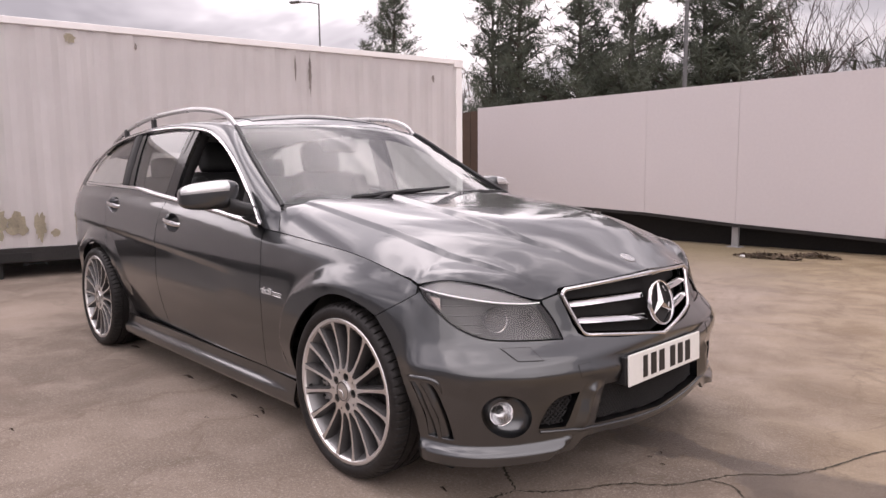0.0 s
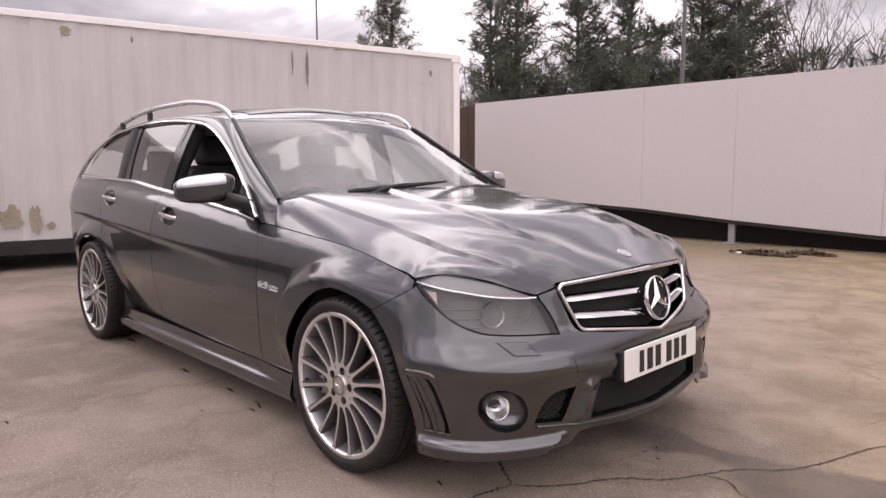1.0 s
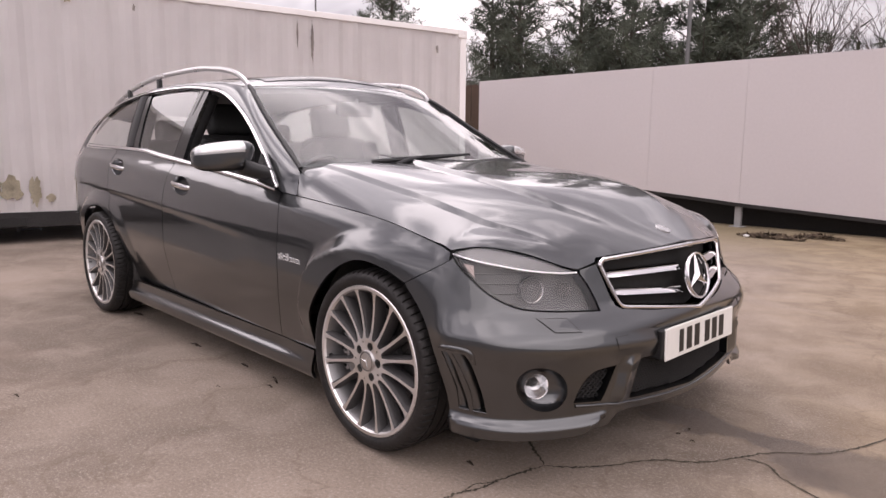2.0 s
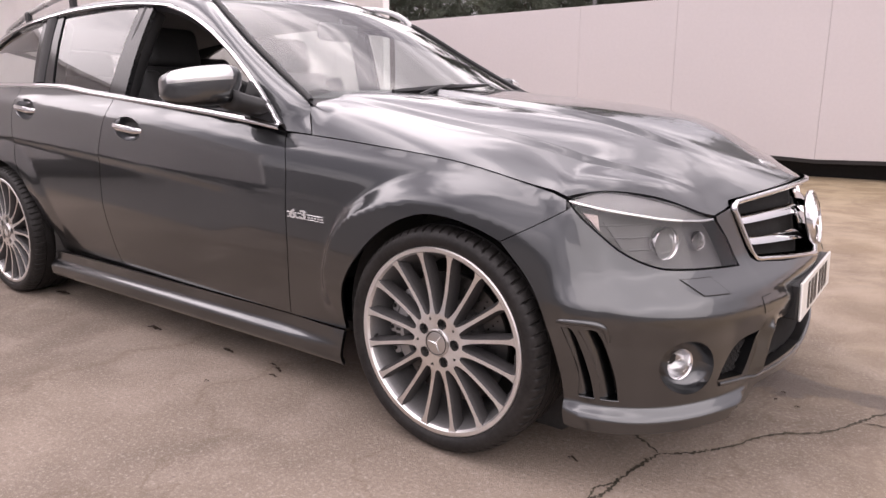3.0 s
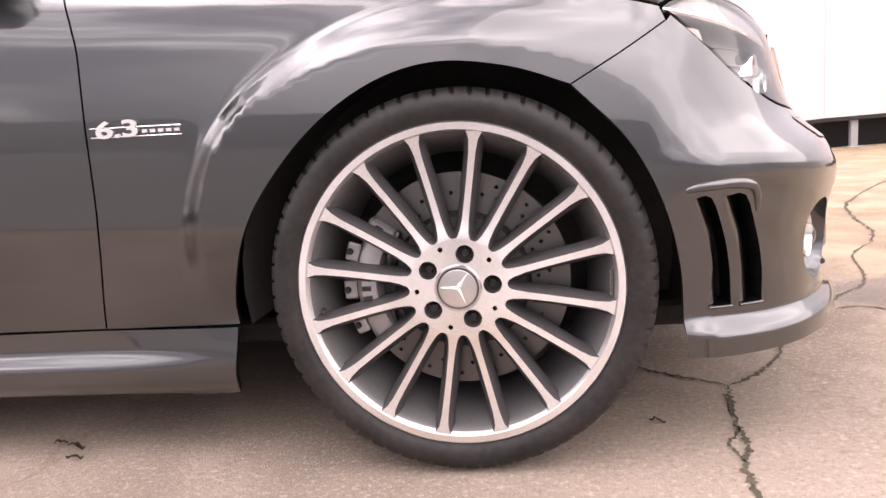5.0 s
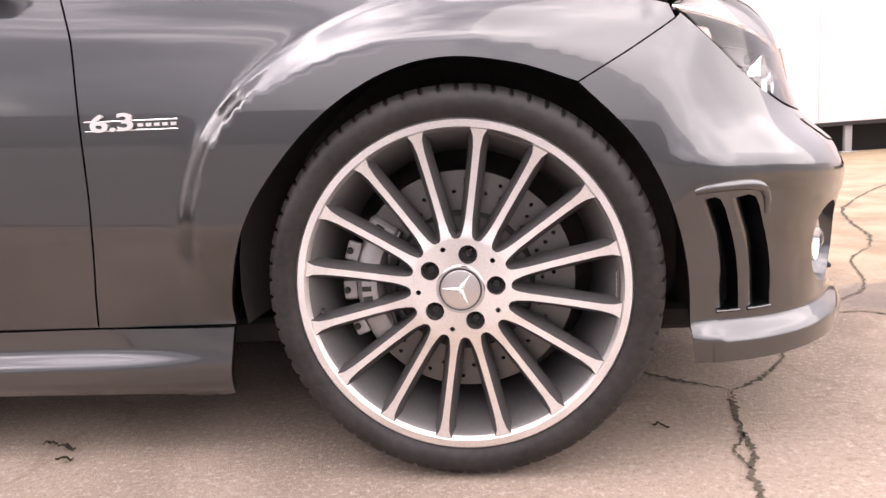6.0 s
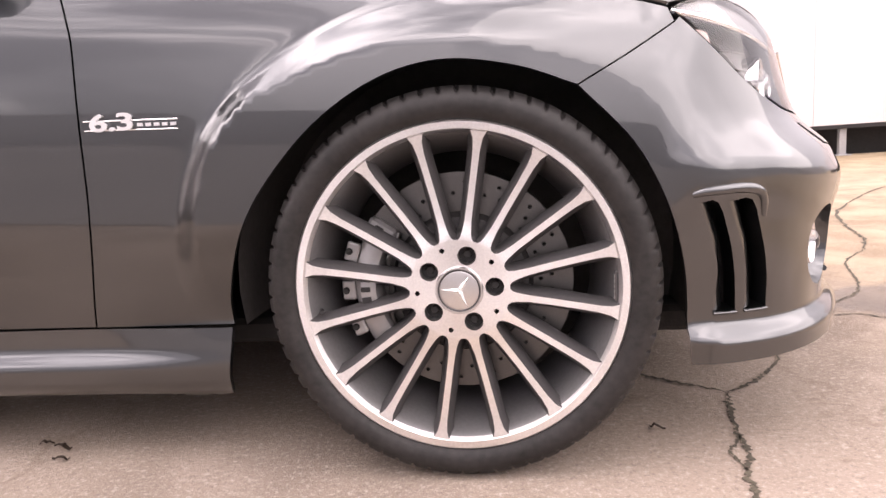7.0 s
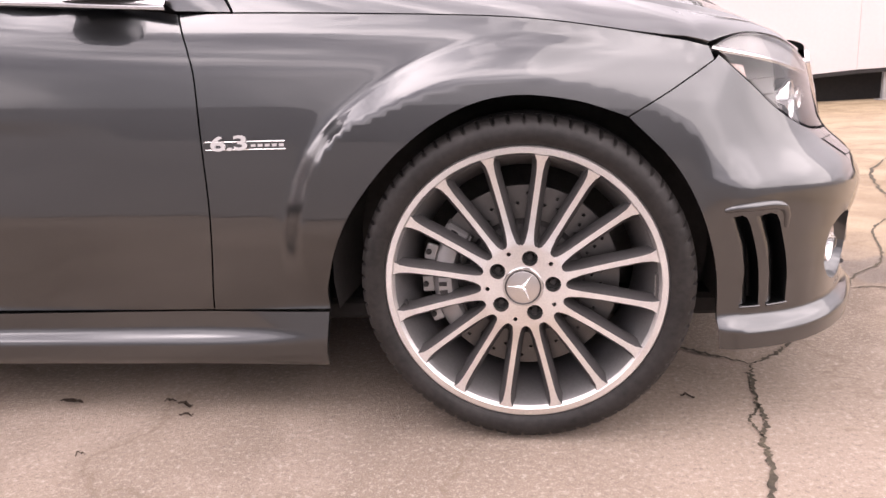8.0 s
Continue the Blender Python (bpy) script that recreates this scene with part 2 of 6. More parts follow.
def inside(poly, q):
    p = np.array(poly)
    a, b = p, np.roll(p, -1, 0)
    x, y = q[:, :1], q[:, 1:]
    cross = ((a[:, 1] > y) != (b[:, 1] > y)) & (x < (b[:, 0] - a[:, 0]) * (y - a[:, 1]) / (b[:, 1] - a[:, 1] + 1e-12) + a[:, 0])
    return cross.sum(1) % 2 == 1


def clearance(poly, q):
    a = np.array(poly)
    d = np.roll(a, -1, 0) - a
    t = np.clip(np.einsum("pij,ij->pi", q[:, None] - a[None], d) / np.maximum(np.sum(d * d, 1), 1e-12), 0, 1)
    return np.min(np.linalg.norm(q[:, None] - a[None] - t[..., None] * d[None], axis=2), axis=1)


def sheet(name, poly, surf, material, parent, step=0.025, holes=(), thick=0.012, label="", gap=0.0, mirror=False, flip=False, off=0.0, hole_depth=None, lines=()):
    """A panel: the part of a curved surface inside an outline in its own (u, v), with turned-in edges; its mesh follows the lines, so that creases stay crisp."""
    from mathutils.geometry import delaunay_2d_cdt
    outer = resample(inset(resample(poly, step), gap) if gap else poly, step)
    loops = [outer] + [resample(h, step * 0.7) for h in holes]
    p = np.array(outer)
    (u0, v0), (u1, v1) = p.min(0), p.max(0)
    gu, gv = np.meshgrid(np.arange(u0 + step / 2, u1, step), np.arange(v0 + step / 2, v1, step))
    gu = gu + (np.arange(gu.shape[0]) % 2)[:, None] * step / 2
    q = np.stack([gu.ravel(), gv.ravel()], 1)
    keep = inside(outer, q)
    q = q[keep]
    if len(q):
        q = q[clearance(outer, q) > step * 0.45]
    for h in loops[1:]:
        if len(q):
            q = q[~inside(h, q)]
        if len(q):
            q = q[clearance(h, q) > step * 0.4]
    pts, edges = [], []
    for lp in loops:
        base = len(pts)
        pts += [Vector(v) for v in lp]
        edges += [(base + i, base + (i + 1) % len(lp)) for i in range(len(lp))]
    for line in lines:
        dense = np.array([a + (b - a) * t for a, b in zip(np.array(line[:-1], float), np.array(line[1:], float)) for t in np.linspace(0, 1, max(1, int(round(np.linalg.norm(b - a) / (step * .75)))), endpoint=False)])
        ok = inside(outer, dense) & (clearance(outer, dense) > step * 0.3)
        for h in loops[1:]:
            ok &= ~inside(h, dense) & (clearance(h, dense) > step * 0.3)
        if ok.any() and len(q):
            q = q[np.min(np.linalg.norm(q[:, None] - dense[ok][None], axis=2), axis=1) > step * 0.45]
        last = None
        for v, good in zip(dense, ok):
            if good:
                pts.append(Vector(v))
                if last is not None:
                    edges.append((last, len(pts) - 1))
                last = len(pts) - 1
            else:
                last = None
    pts += [Vector(v) for v in q]
    out = delaunay_2d_cdt(pts, edges, [], 0, 1e-6)
    uv = np.array([tuple(v) for v in out[0]])
    mid = np.array([uv[list(f[:3])].mean(0) for f in out[2]])
    good = inside(outer, mid)
    for h in loops[1:]:
        good &= ~inside(h, mid)
    tris = []
    for f, ok in zip(out[2], good):
        if not ok:
            continue
        a, b, c = (uv[i] for i in f[:3])
        tris.append(tuple(f) if (b[0] - a[0]) * (c[1] - a[1]) - (b[1] - a[1]) * (c[0] - a[0]) > 0 else tuple(reversed(f)))
    e = 0.002
    du, dv = surf(uv[:, 0] + e, uv[:, 1]) - surf(uv[:, 0] - e, uv[:, 1]), surf(uv[:, 0], uv[:, 1] + e) - surf(uv[:, 0], uv[:, 1] - e)
    nor = np.cross(du, dv)
    nor = nor / np.maximum(np.linalg.norm(nor, axis=1), 1e-12)[:, None] * (-1 if flip else 1)
    pos = surf(uv[:, 0], uv[:, 1]) + nor * off
    if mirror:
        pos, nor = pos * [1, -1, 1], nor * [1, -1, 1]
    if mirror != flip:
        tris = [tuple(reversed(t)) for t in tris]
    verts, faces, loop_n = list(pos), list(tris), [nor[i] for t in tris for i in t]
    seen = {}
    for t in tris:
        for i in range(3):
            seen[(t[i], t[(i + 1) % 3])] = True
    low = {}

    def under(i):
        if i not in low:
            deep = hole_depth if hole_depth and clearance(outer, uv[[i]])[0] > 1e-4 else thick
            low[i] = len(verts)
            verts.append(pos[i] - nor[i] * deep)
        return low[i]
    for a, b in list(seen):
        if (b, a) not in seen and thick:
            faces.append((b, a, under(a), under(b)))
            fn = np.cross(pos[a] - pos[b], -nor[b])
            fn = fn / max(np.linalg.norm(fn), 1e-12)
            loop_n += [fn] * 4
    return mesh_object(name, verts, faces, material, parent, label, True, loop_n)


def loft(name, rows, material, parent, label="", mirror=False, turn=False):
    """A smooth skin over rows of points."""
    g = np.array(rows, float)
    if mirror:
        g = g * [1, -1, 1]
    r, c = g.shape[:2]
    faces = [(i * c + j, i * c + j + 1, (i + 1) * c + j + 1, (i + 1) * c + j) for i in range(r - 1) for j in range(c - 1)]
    if mirror != turn:
        faces = [tuple(reversed(f)) for f in faces]
    return mesh_object(name, g.reshape(-1, 3), faces, material, parent, label, True)


def frustum_grid(f, us, vs):
    return [[f(u, v) for u in us] for v in vs]



# ---- ground ----
def ground_material():
    m = bpy.data.materials.new("weathered_concrete")
    m.use_nodes = True
    n, l = m.node_tree.nodes, m.node_tree.links
    b = n["Principled BSDF"]
    c = n.new("ShaderNodeTexCoord")

    def noise_tex(scale, detail=5.0, rough=0.55, dist=0.0):
        t = n.new("ShaderNodeTexNoise")
        t.inputs["Scale"].default_value, t.inputs["Detail"].default_value = scale, detail
        t.inputs["Roughness"].default_value, t.inputs["Distortion"].default_value = rough, dist
        l.new(c.outputs["Object"], t.inputs["Vector"])
        return t

    def ramp(source, lo, hi, a, z):
        r = n.new("ShaderNodeMapRange")
        r.interpolation_type = "SMOOTHSTEP"
        for key, v in (("From Min", lo), ("From Max", hi), ("To Min", a), ("To Max", z)):
            r.inputs[key].default_value = v
        l.new(source, r.inputs["Value"])
        return r.outputs[0]

    def mix(fac, a, z, mode="MIX"):
        x = n.new("ShaderNodeMix")
        x.data_type, x.blend_type = "RGBA", mode
        if isinstance(fac, float):
            x.inputs[0].default_value = fac
        else:
            l.new(fac, x.inputs[0])
        for i, v in ((6, a), (7, z)):
            if isinstance(v, tuple):
                x.inputs[i].default_value = (*v, 1)
            else:
                l.new(v, x.inputs[i])
        return x.outputs[2]

    broad, blotch, grain, speck = noise_tex(0.55, 6, 0.6, 0.6), noise_tex(2.6, 6, 0.62, 0.4), noise_tex(85, 4, 0.7), noise_tex(240, 3, 0.7)
    col = mix(ramp(broad.outputs["Fac"], 0.36, 0.66, 0, 1), (0.190, 0.150, 0.118), (0.32, 0.255, 0.205))
    col = mix(ramp(blotch.outputs["Fac"], 0.42, 0.72, 0, 0.65), col, (0.37, 0.298, 0.247))
    col = mix(ramp(blotch.outputs["Fac"], 0.44, 0.26, 0, 0.6), col, (0.155, 0.122, 0.095))
    col = mix(ramp(grain.outputs["Fac"], 0.53, 0.66, 0, 0.55), col, (0.50, 0.435, 0.375))
    col = mix(ramp(grain.outputs["Fac"], 0.47, 0.34, 0, 0.55), col, (0.17, 0.14, 0.12))
    col = mix(ramp(speck.outputs["Fac"], 0.54, 0.66, 0, 0.45), col, (0.54, 0.485, 0.43))
    # algae and silt along the hoarding
    sep = n.new("ShaderNodeSeparateXYZ")
    l.new(c.outputs["Object"], sep.inputs[0])
    wob = n.new("ShaderNodeMath")
    wob.operation = "MULTIPLY_ADD"
    l.new(blotch.outputs["Fac"], wob.inputs[0])
    wob.inputs[1].default_value = 2.4
    l.new(sep.outputs["Y"], wob.inputs[2])
    col = mix(ramp(wob.outputs[0], 5.0, 8.2, 0, 0.8), col, (0.20, 0.160, 0.085))
    # ochre silt washed over the open side of the yard, with darker tide lines in it
    drift = n.new("ShaderNodeVectorMath")
    drift.operation = "DOT_PRODUCT"
    l.new(c.outputs["Object"], drift.inputs[0])
    drift.inputs[1].default_value = (1.0, 0.32, 0.0)
    silt = n.new("ShaderNodeMath")
    silt.operation = "MULTIPLY_ADD"
    l.new(noise_tex(0.9, 6, 0.6, 0.8).outputs["Fac"], silt.inputs[0])
    silt.inputs[1].default_value = 2.2
    l.new(drift.outputs["Value"], silt.inputs[2])
    col = mix(ramp(silt.outputs[0], 1.5, 3.0, 0, 0.62), col, mix(ramp(blotch.outputs["Fac"], 0.35, 0.65, 0, 1), (0.24, 0.170, 0.098), (0.38, 0.295, 0.190)))
    tide = n.new("ShaderNodeMath")
    tide.operation = "PINGPONG"
    l.new(silt.outputs[0], tide.inputs[0])
    tide.inputs[1].default_value = 0.42
    col = mix(ramp(tide.outputs[0], 0.035, 0.0, 0, 0.35), col, (0.16, 0.12, 0.085))
    stain = noise_tex(1.5, 7, 0.66, 1.2)
    col = mix(ramp(stain.outputs["Fac"], 0.56, 0.70, 0, 0.45), col, (0.165, 0.125, 0.095))
    # damp run-off in front of the car
    def blob(x, y, rx, ry, turn):
        mp = n.new("ShaderNodeMapping")
        mp.vector_type = "TEXTURE"
        mp.inputs["Location"].default_value, mp.inputs["Rotation"].default_value, mp.inputs["Scale"].default_value = (x, y, 0), (0, 0, radians(turn)), (rx, ry, 1)
        warp = n.new("ShaderNodeVectorMath")
        warp.operation = "MULTIPLY_ADD"
        l.new(noise_tex(5.0, 5, 0.6).outputs["Color"], warp.inputs[0])
        warp.inputs[1].default_value = (0.30, 0.30, 0)
        l.new(c.outputs["Object"], warp.inputs[2])
        back = n.new("ShaderNodeVectorMath")
        back.operation = "SUBTRACT"
        l.new(warp.outputs[0], back.inputs[0])
        back.inputs[1].default_value = (0.15, 0.15, 0)
        l.new(back.outputs[0], mp.inputs["Vector"])
        ln = n.new("ShaderNodeVectorMath")
        ln.operation = "LENGTH"
        l.new(mp.outputs[0], ln.inputs[0])
        return ramp(ln.outputs["Value"], 1.0, 0.72, 0, 1)
    wet = n.new("ShaderNodeMath")
    wet.operation = "MAXIMUM"
    l.new(blob(0.66, 0.235, 0.30, 0.12, -4), wet.inputs[0])
    two = n.new("ShaderNodeMath")
    two.operation = "MAXIMUM"
    l.new(blob(0.98, 0.25, 0.26, 0.09, 6), two.inputs[0])
    l.new(blob(1.36, 0.21, 0.40, 0.26, 10), two.inputs[1])
    l.new(two.outputs[0], wet.inputs[1])
    col = mix(wet.outputs[0], col, mix(1.0, col, (0.54, 0.525, 0.52), "MULTIPLY"))
    l.new(col, b.inputs["Base Color"])
    l.new(ramp(wet.outputs[0], 0, 1, 0.95, 0.42), b.inputs["Roughness"])
    add = n.new("ShaderNodeMath")
    l.new(grain.outputs["Fac"], add.inputs[0])
    l.new(speck.outputs["Fac"], add.inputs[1])
    k = n.new("ShaderNodeBump")
    k.inputs["Strength"].default_value, k.inputs["Distance"].default_value = 0.9, 0.004
    l.new(add.outputs[0], k.inputs["Height"])
    l.new(k.outputs[0], b.inputs["Normal"])
    return m


CONCRETE = ground_material()
bm = bmesh.new()
lines = [-600, -120, -40, -16, -8, -4, -2, -1, 0, 1, 2, 4, 8, 16, 40, 120, 600]
grid = [[bm.verts.new((x, y, 0)) for x in lines] for y in lines]
for a, b in zip(grid, grid[1:]):
    for i in range(len(lines) - 1):
        bm.faces.new((a[i], a[i + 1], b[i + 1], b[i]))
tagged(part("ground", bm, CONCRETE, None), "worn brown-grey concrete yard with stains and damp patches", "ground", kind="structure")

CRACK_DIRT = mat("crack_dirt", (0.036, 0.030, 0.024), 0.95, 0.0, 0.35, 120.0, 14.0, 0.002, 200.0, tint=(0.085, 0.072, 0.05))


def crack(points, width, seed):
    """A jagged, dirt-filled crack that lies in the concrete."""
    rnd = random.Random(seed)
    line = spline(points, 14)
    bm, prev = bmesh.new(), None
    for i, p in enumerate(line):
        q = line[min(i + 1, len(line) - 1)]
        o = line[max(i - 1, 0)]
        d = Vector((q[0] - o[0], q[1] - o[1], 0)).normalized()
        s = Vector((-d.y, d.x, 0))
        jog = s * rnd.gauss(0, width * 0.42)
        taper = min(1.0, 0.25 + min(i, len(line) - 1 - i) / 9)
        w = width * taper * rnd.uniform(0.35, 1.35)
        c = Vector((p[0], p[1], 0.0025)) + jog
        row = (bm.verts.new(c + s * w * rnd.uniform(0.5, 1.0)), bm.verts.new(c - s * w * rnd.uniform(0.5, 1.0)))
        if prev:
            bm.faces.new((prev[0], prev[1], row[1], row[0]))
        prev = row
    return tagged(part("ground_crack", bm, CRACK_DIRT, None), "jagged dirt-filled crack in the concrete yard", "crack", "cracks in the yard", "structure")


crack([(0.30, -0.36), (0.38, -0.43), (0.45, -0.48), (0.52, -0.53)], 0.007, 1)
crack([(0.52, -0.53), (0.50, -0.62), (0.48, -0.71), (0.475, -0.80), (0.45, -0.88), (0.44, -0.96), (0.41, -1.10), (0.42, -1.30)], 0.007, 2)
crack([(0.52, -0.53), (0.60, -0.46), (0.66, -0.38), (0.75, -0.22), (0.88, -0.10), (0.95, 0.03), (1.02, 0.16), (1.14, 0.28), (1.22, 0.44), (1.33, 0.77), (1.5, 1.0)], 0.006, 3)
crack([(0.95, 0.03), (1.04, 0.04), (1.12, -0.03), (1.3, -0.10)], 0.005, 4)
crack([(1.5, 1.0), (1.62, 1.25), (1.69, 1.54), (1.90, 2.16), (2.29, 2.79), (2.75, 3.4), (3.4, 4.0)], 0.010, 5)
crack([(0.485, -0.72), (0.465, -0.77), (0.445, -0.80), (0.452, -0.87)], 0.004, 6)


def debris(x, y, length, width, turn, seed, material, label, name="dead_leaf"):
    rnd = random.Random(seed)
    bm, n = bmesh.new(), 7
    rows = []
    for i in range(n):
        t = i / (n - 1)
        w = width * math.sin(math.pi * (0.08 + 0.84 * t)) * rnd.uniform(0.7, 1.1)
        z = 0.004 + 0.006 * rnd.random() + 0.004 * math.sin(t * 5)
        rows.append((bm.verts.new((length * (t - 0.5), w, z + 0.003)), bm.verts.new((length * (t - 0.5), 0, z)), bm.verts.new((length * (t - 0.5), -w, z + 0.004 * rnd.random()))))
    for a, b in zip(rows, rows[1:]):
        bm.faces.new((a[0], a[1], b[1], b[0]))
        bm.faces.new((a[1], a[2], b[2], b[1]))
    bmesh.ops.solidify(bm, geom=list(bm.faces), thickness=0.0015)
    ob = part(name, bm, material, None)
    ob.matrix_world = pose(x, y, 0.001, 0, 0, turn)
    return tagged(ob, label, "leaf", "leaves on the yard")


LEAF = mat("dead_leaf_brown", (0.055, 0.038, 0.026), 0.8, 0.0, 0.4, 150.0, 40.0)
for i, (x, y, ln, turn) in enumerate([(-2.51, -0.75, 0.16, 15), (-1.62, -0.78, 0.12, 20), (-1.13, -0.76, 0.09, 10), (-1.4, -1.67, 0.05, 30), (-0.94, -0.99, 0.03, 60), (-0.82, -0.77, 0.06, 0), (0.34, -0.71, 0.05, 5), (-0.87, -0.75, 0.045, 20), (-0.79, -0.82, 0.05, 25), (0.71, 0.05, 0.04, 80), (0.72, 0.12, 0.05, 120), (0.78, 0.02, 0.03, 40)]):
    debris(x, y, ln * 0.62, ln * 0.10, turn, i, LEAF, "small dark dead leaf lying on the concrete")

# ---- container ----
CONT_PAINT = bpy.data.materials.new("chalky_white_container_paint")


def container_paint(m):
    m.use_nodes = True
    n, l = m.node_tree.nodes, m.node_tree.links
    b = n["Principled BSDF"]
    b.inputs["Roughness"].default_value = 0.62
    c = n.new("ShaderNodeTexCoord")
    mp = n.new("ShaderNodeMapping")
    mp.inputs["Scale"].default_value = (9, 9, 0.55)
    l.new(c.outputs["Object"], mp.inputs["Vector"])
    streak, cloudy = n.new("ShaderNodeTexNoise"), n.new("ShaderNodeTexNoise")
    streak.inputs["Scale"].default_value, streak.inputs["Detail"].default_value = 1.0, 6.0
    cloudy.inputs["Scale"].default_value, cloudy.inputs["Detail"].default_value = 1.3, 6.0
    l.new(mp.outputs[0], streak.inputs["Vector"])
    l.new(c.outputs["Object"], cloudy.inputs["Vector"])

    def rng(src, lo, hi, a, z):
        r = n.new("ShaderNodeMapRange")
        r.interpolation_type = "SMOOTHSTEP"
        for key, v in (("From Min", lo), ("From Max", hi), ("To Min", a), ("To Max", z)):
            r.inputs[key].default_value = v
        l.new(src, r.inputs["Value"])
        return r.outputs[0]

    def mix(fac, a, z):
        x = n.new("ShaderNodeMix")
        x.data_type = "RGBA"
        l.new(fac, x.inputs[0])
        for i, v in ((6, a), (7, z)):
            if isinstance(v, tuple):
                x.inputs[i].default_value = (*v, 1)
            else:
                l.new(v, x.inputs[i])
        return x.outputs[2]
    col = mix(rng(cloudy.outputs["Fac"], 0.35, 0.7, 0, 1), (0.87, 0.835, 0.83), (0.92, 0.885, 0.88))
    col = mix(rng(streak.outputs["Fac"], 0.60, 0.86, 0, 0.30), col, (0.56, 0.52, 0.50))
    l.new(col, b.inputs["Base Color"])


container_paint(CONT_PAINT)
PEEL = mat("bare_primer_patch", (0.56, 0.50, 0.38), 0.75, 0.0, 0.25, 60.0, 6.0)
STEEL_DARK = mat("dark_rusty_steel", (0.028, 0.026, 0.026), 0.7, 0.2, 0.4, 60.0, 4.0, 0.001, 90.0)
RUST = mat("rust_stain", (0.40, 0.355, 0.33), 0.8, 0.0, 0.4, 60.0, 8.0)

container = tagged(new("shipping_container"), "long white corrugated shipping container with chalky streaked paint", "container")
C_AT, C_TURN, C_LEN, C_W, C_TOP, C_FLOOR = Vector((-5.36, 5.17, 0)), math.degrees(math.atan2(-5.71, -1.14)), 12.19, 2.44, 2.79, 0.34
container.matrix_world = pose(C_AT.x, C_AT.y, 0, 0, 0, C_TURN)
# local x runs along the wall away from the corner post, local y points at the yard


def container_wall(name, length, m, pitch=0.278, depth=0.017):
    bm, x, rows = bmesh.new(), 0.10, []
    cut = []
    while x < length - 0.10:
        for dx, y in ((0.0, 0.0), (0.072, 0.0), (0.140, -depth), (0.210, -depth)):
            if x + dx < length - 0.10:
                cut.append((x + dx, y))
        x += pitch
    cut = [(0.05, 0.0)] + cut + [(length - 0.05, 0.0)]
    for z in (C_FLOOR, C_TOP - 0.07):
        rows.append([bm.verts.new(m @ Vector((a, b - 0.012, z))) for a, b in cut])
    for i in range(len(cut) - 1):
        bm.faces.new((rows[0][i], rows[0][i + 1], rows[1][i + 1], rows[1][i]))
    bmesh.ops.solidify(bm, geom=list(bm.faces), thickness=0.004)
    return part(name, bm, CONT_PAINT, container)


container_wall("side_wall", C_LEN, Matrix())
container_wall("side_wall", C_LEN, Matrix.Translation((0, -C_W, 0)) @ Matrix.Diagonal((1, -1, 1, 1)))
container_wall("end_wall", C_W, Matrix(((0, 1, 0, 0.0), (-1, 0, 0, 0.0), (0, 0, 1, 0), (0, 0, 0, 1))) @ Matrix.Diagonal((1, -1, 1, 1)))
part("top_rail", box((C_LEN, 0.06, 0.075), Matrix.Translation((C_LEN / 2, -0.02, C_TOP - 0.0375)), 0.006), CONT_PAINT, container)
part("top_rail", box((C_LEN, 0.06, 0.075), Matrix.Translation((C_LEN / 2, -C_W + 0.02, C_TOP - 0.0375)), 0.006), CONT_PAINT, container)
part("roof", box((C_LEN - 0.02, C_W - 0.1, 0.03), Matrix.Translation((C_LEN / 2, -C_W / 2, C_TOP - 0.03))), CONT_PAINT, container)
part("bottom_rail", box((C_LEN, 0.08, 0.16), Matrix.Translation((C_LEN / 2, -0.03, C_FLOOR - 0.08)), 0.006), STEEL_DARK, container, "black-painted steel bottom rail")
part("floor", box((C_LEN, C_W, 0.08), Matrix.Translation((C_LEN / 2, -C_W / 2, C_FLOOR - 0.06))), STEEL_DARK, container)
part("end_wall", box((0.05, C_W - 0.1, C_TOP - C_FLOOR), Matrix.Translation((C_LEN - 0.03, -C_W / 2, (C_TOP + C_FLOOR) / 2))), CONT_PAINT, container)
for x in (0.055, C_LEN - 0.055):
    for y in (-0.045, -C_W + 0.045):
        part("corner_post", box((0.11, 0.09, C_TOP - C_FLOOR - 0.1), Matrix.Translation((x, y, (C_TOP + C_FLOOR) / 2)), 0.008), CONT_PAINT, container)
        for z in (C_TOP - 0.06, C_FLOOR - 0.10):
            bm = box((0.165, 0.125, 0.12), Matrix.Translation((x + (0.02 if x < 1 else -0.02), y, z)), 0.008)
            add_lathe(bm, [(0.0001, 0), (0.030, 0), (0.032, 0.004)], Matrix.Translation((x + (0.02 if x < 1 else -0.02), y + 0.064 * (1 if y > -1 else -1), z)) @ Matrix.Rotation(radians(-90 if y > -1 else 90), 4, "X"), 12)
            part("corner_casting", bm, CONT_PAINT if z > 1 else STEEL_DARK, container)
for x in (0.4, 3.0, 6.1, 9.2, 11.8):
    for y in (-0.18, -C_W + 0.18):
        tagged(part("timber_bearer", box((0.24, 0.2, C_FLOOR - 0.16), Matrix.Translation((x, y, (C_FLOOR - 0.16) / 2)), 0.006), STEEL_DARK, container), "dark block under the container")
part("forklift_pocket", box((1.0, 0.012, 0.10), Matrix.Translation((6.2, 0.016, C_FLOOR - 0.10)), 0.004), DARK, container)


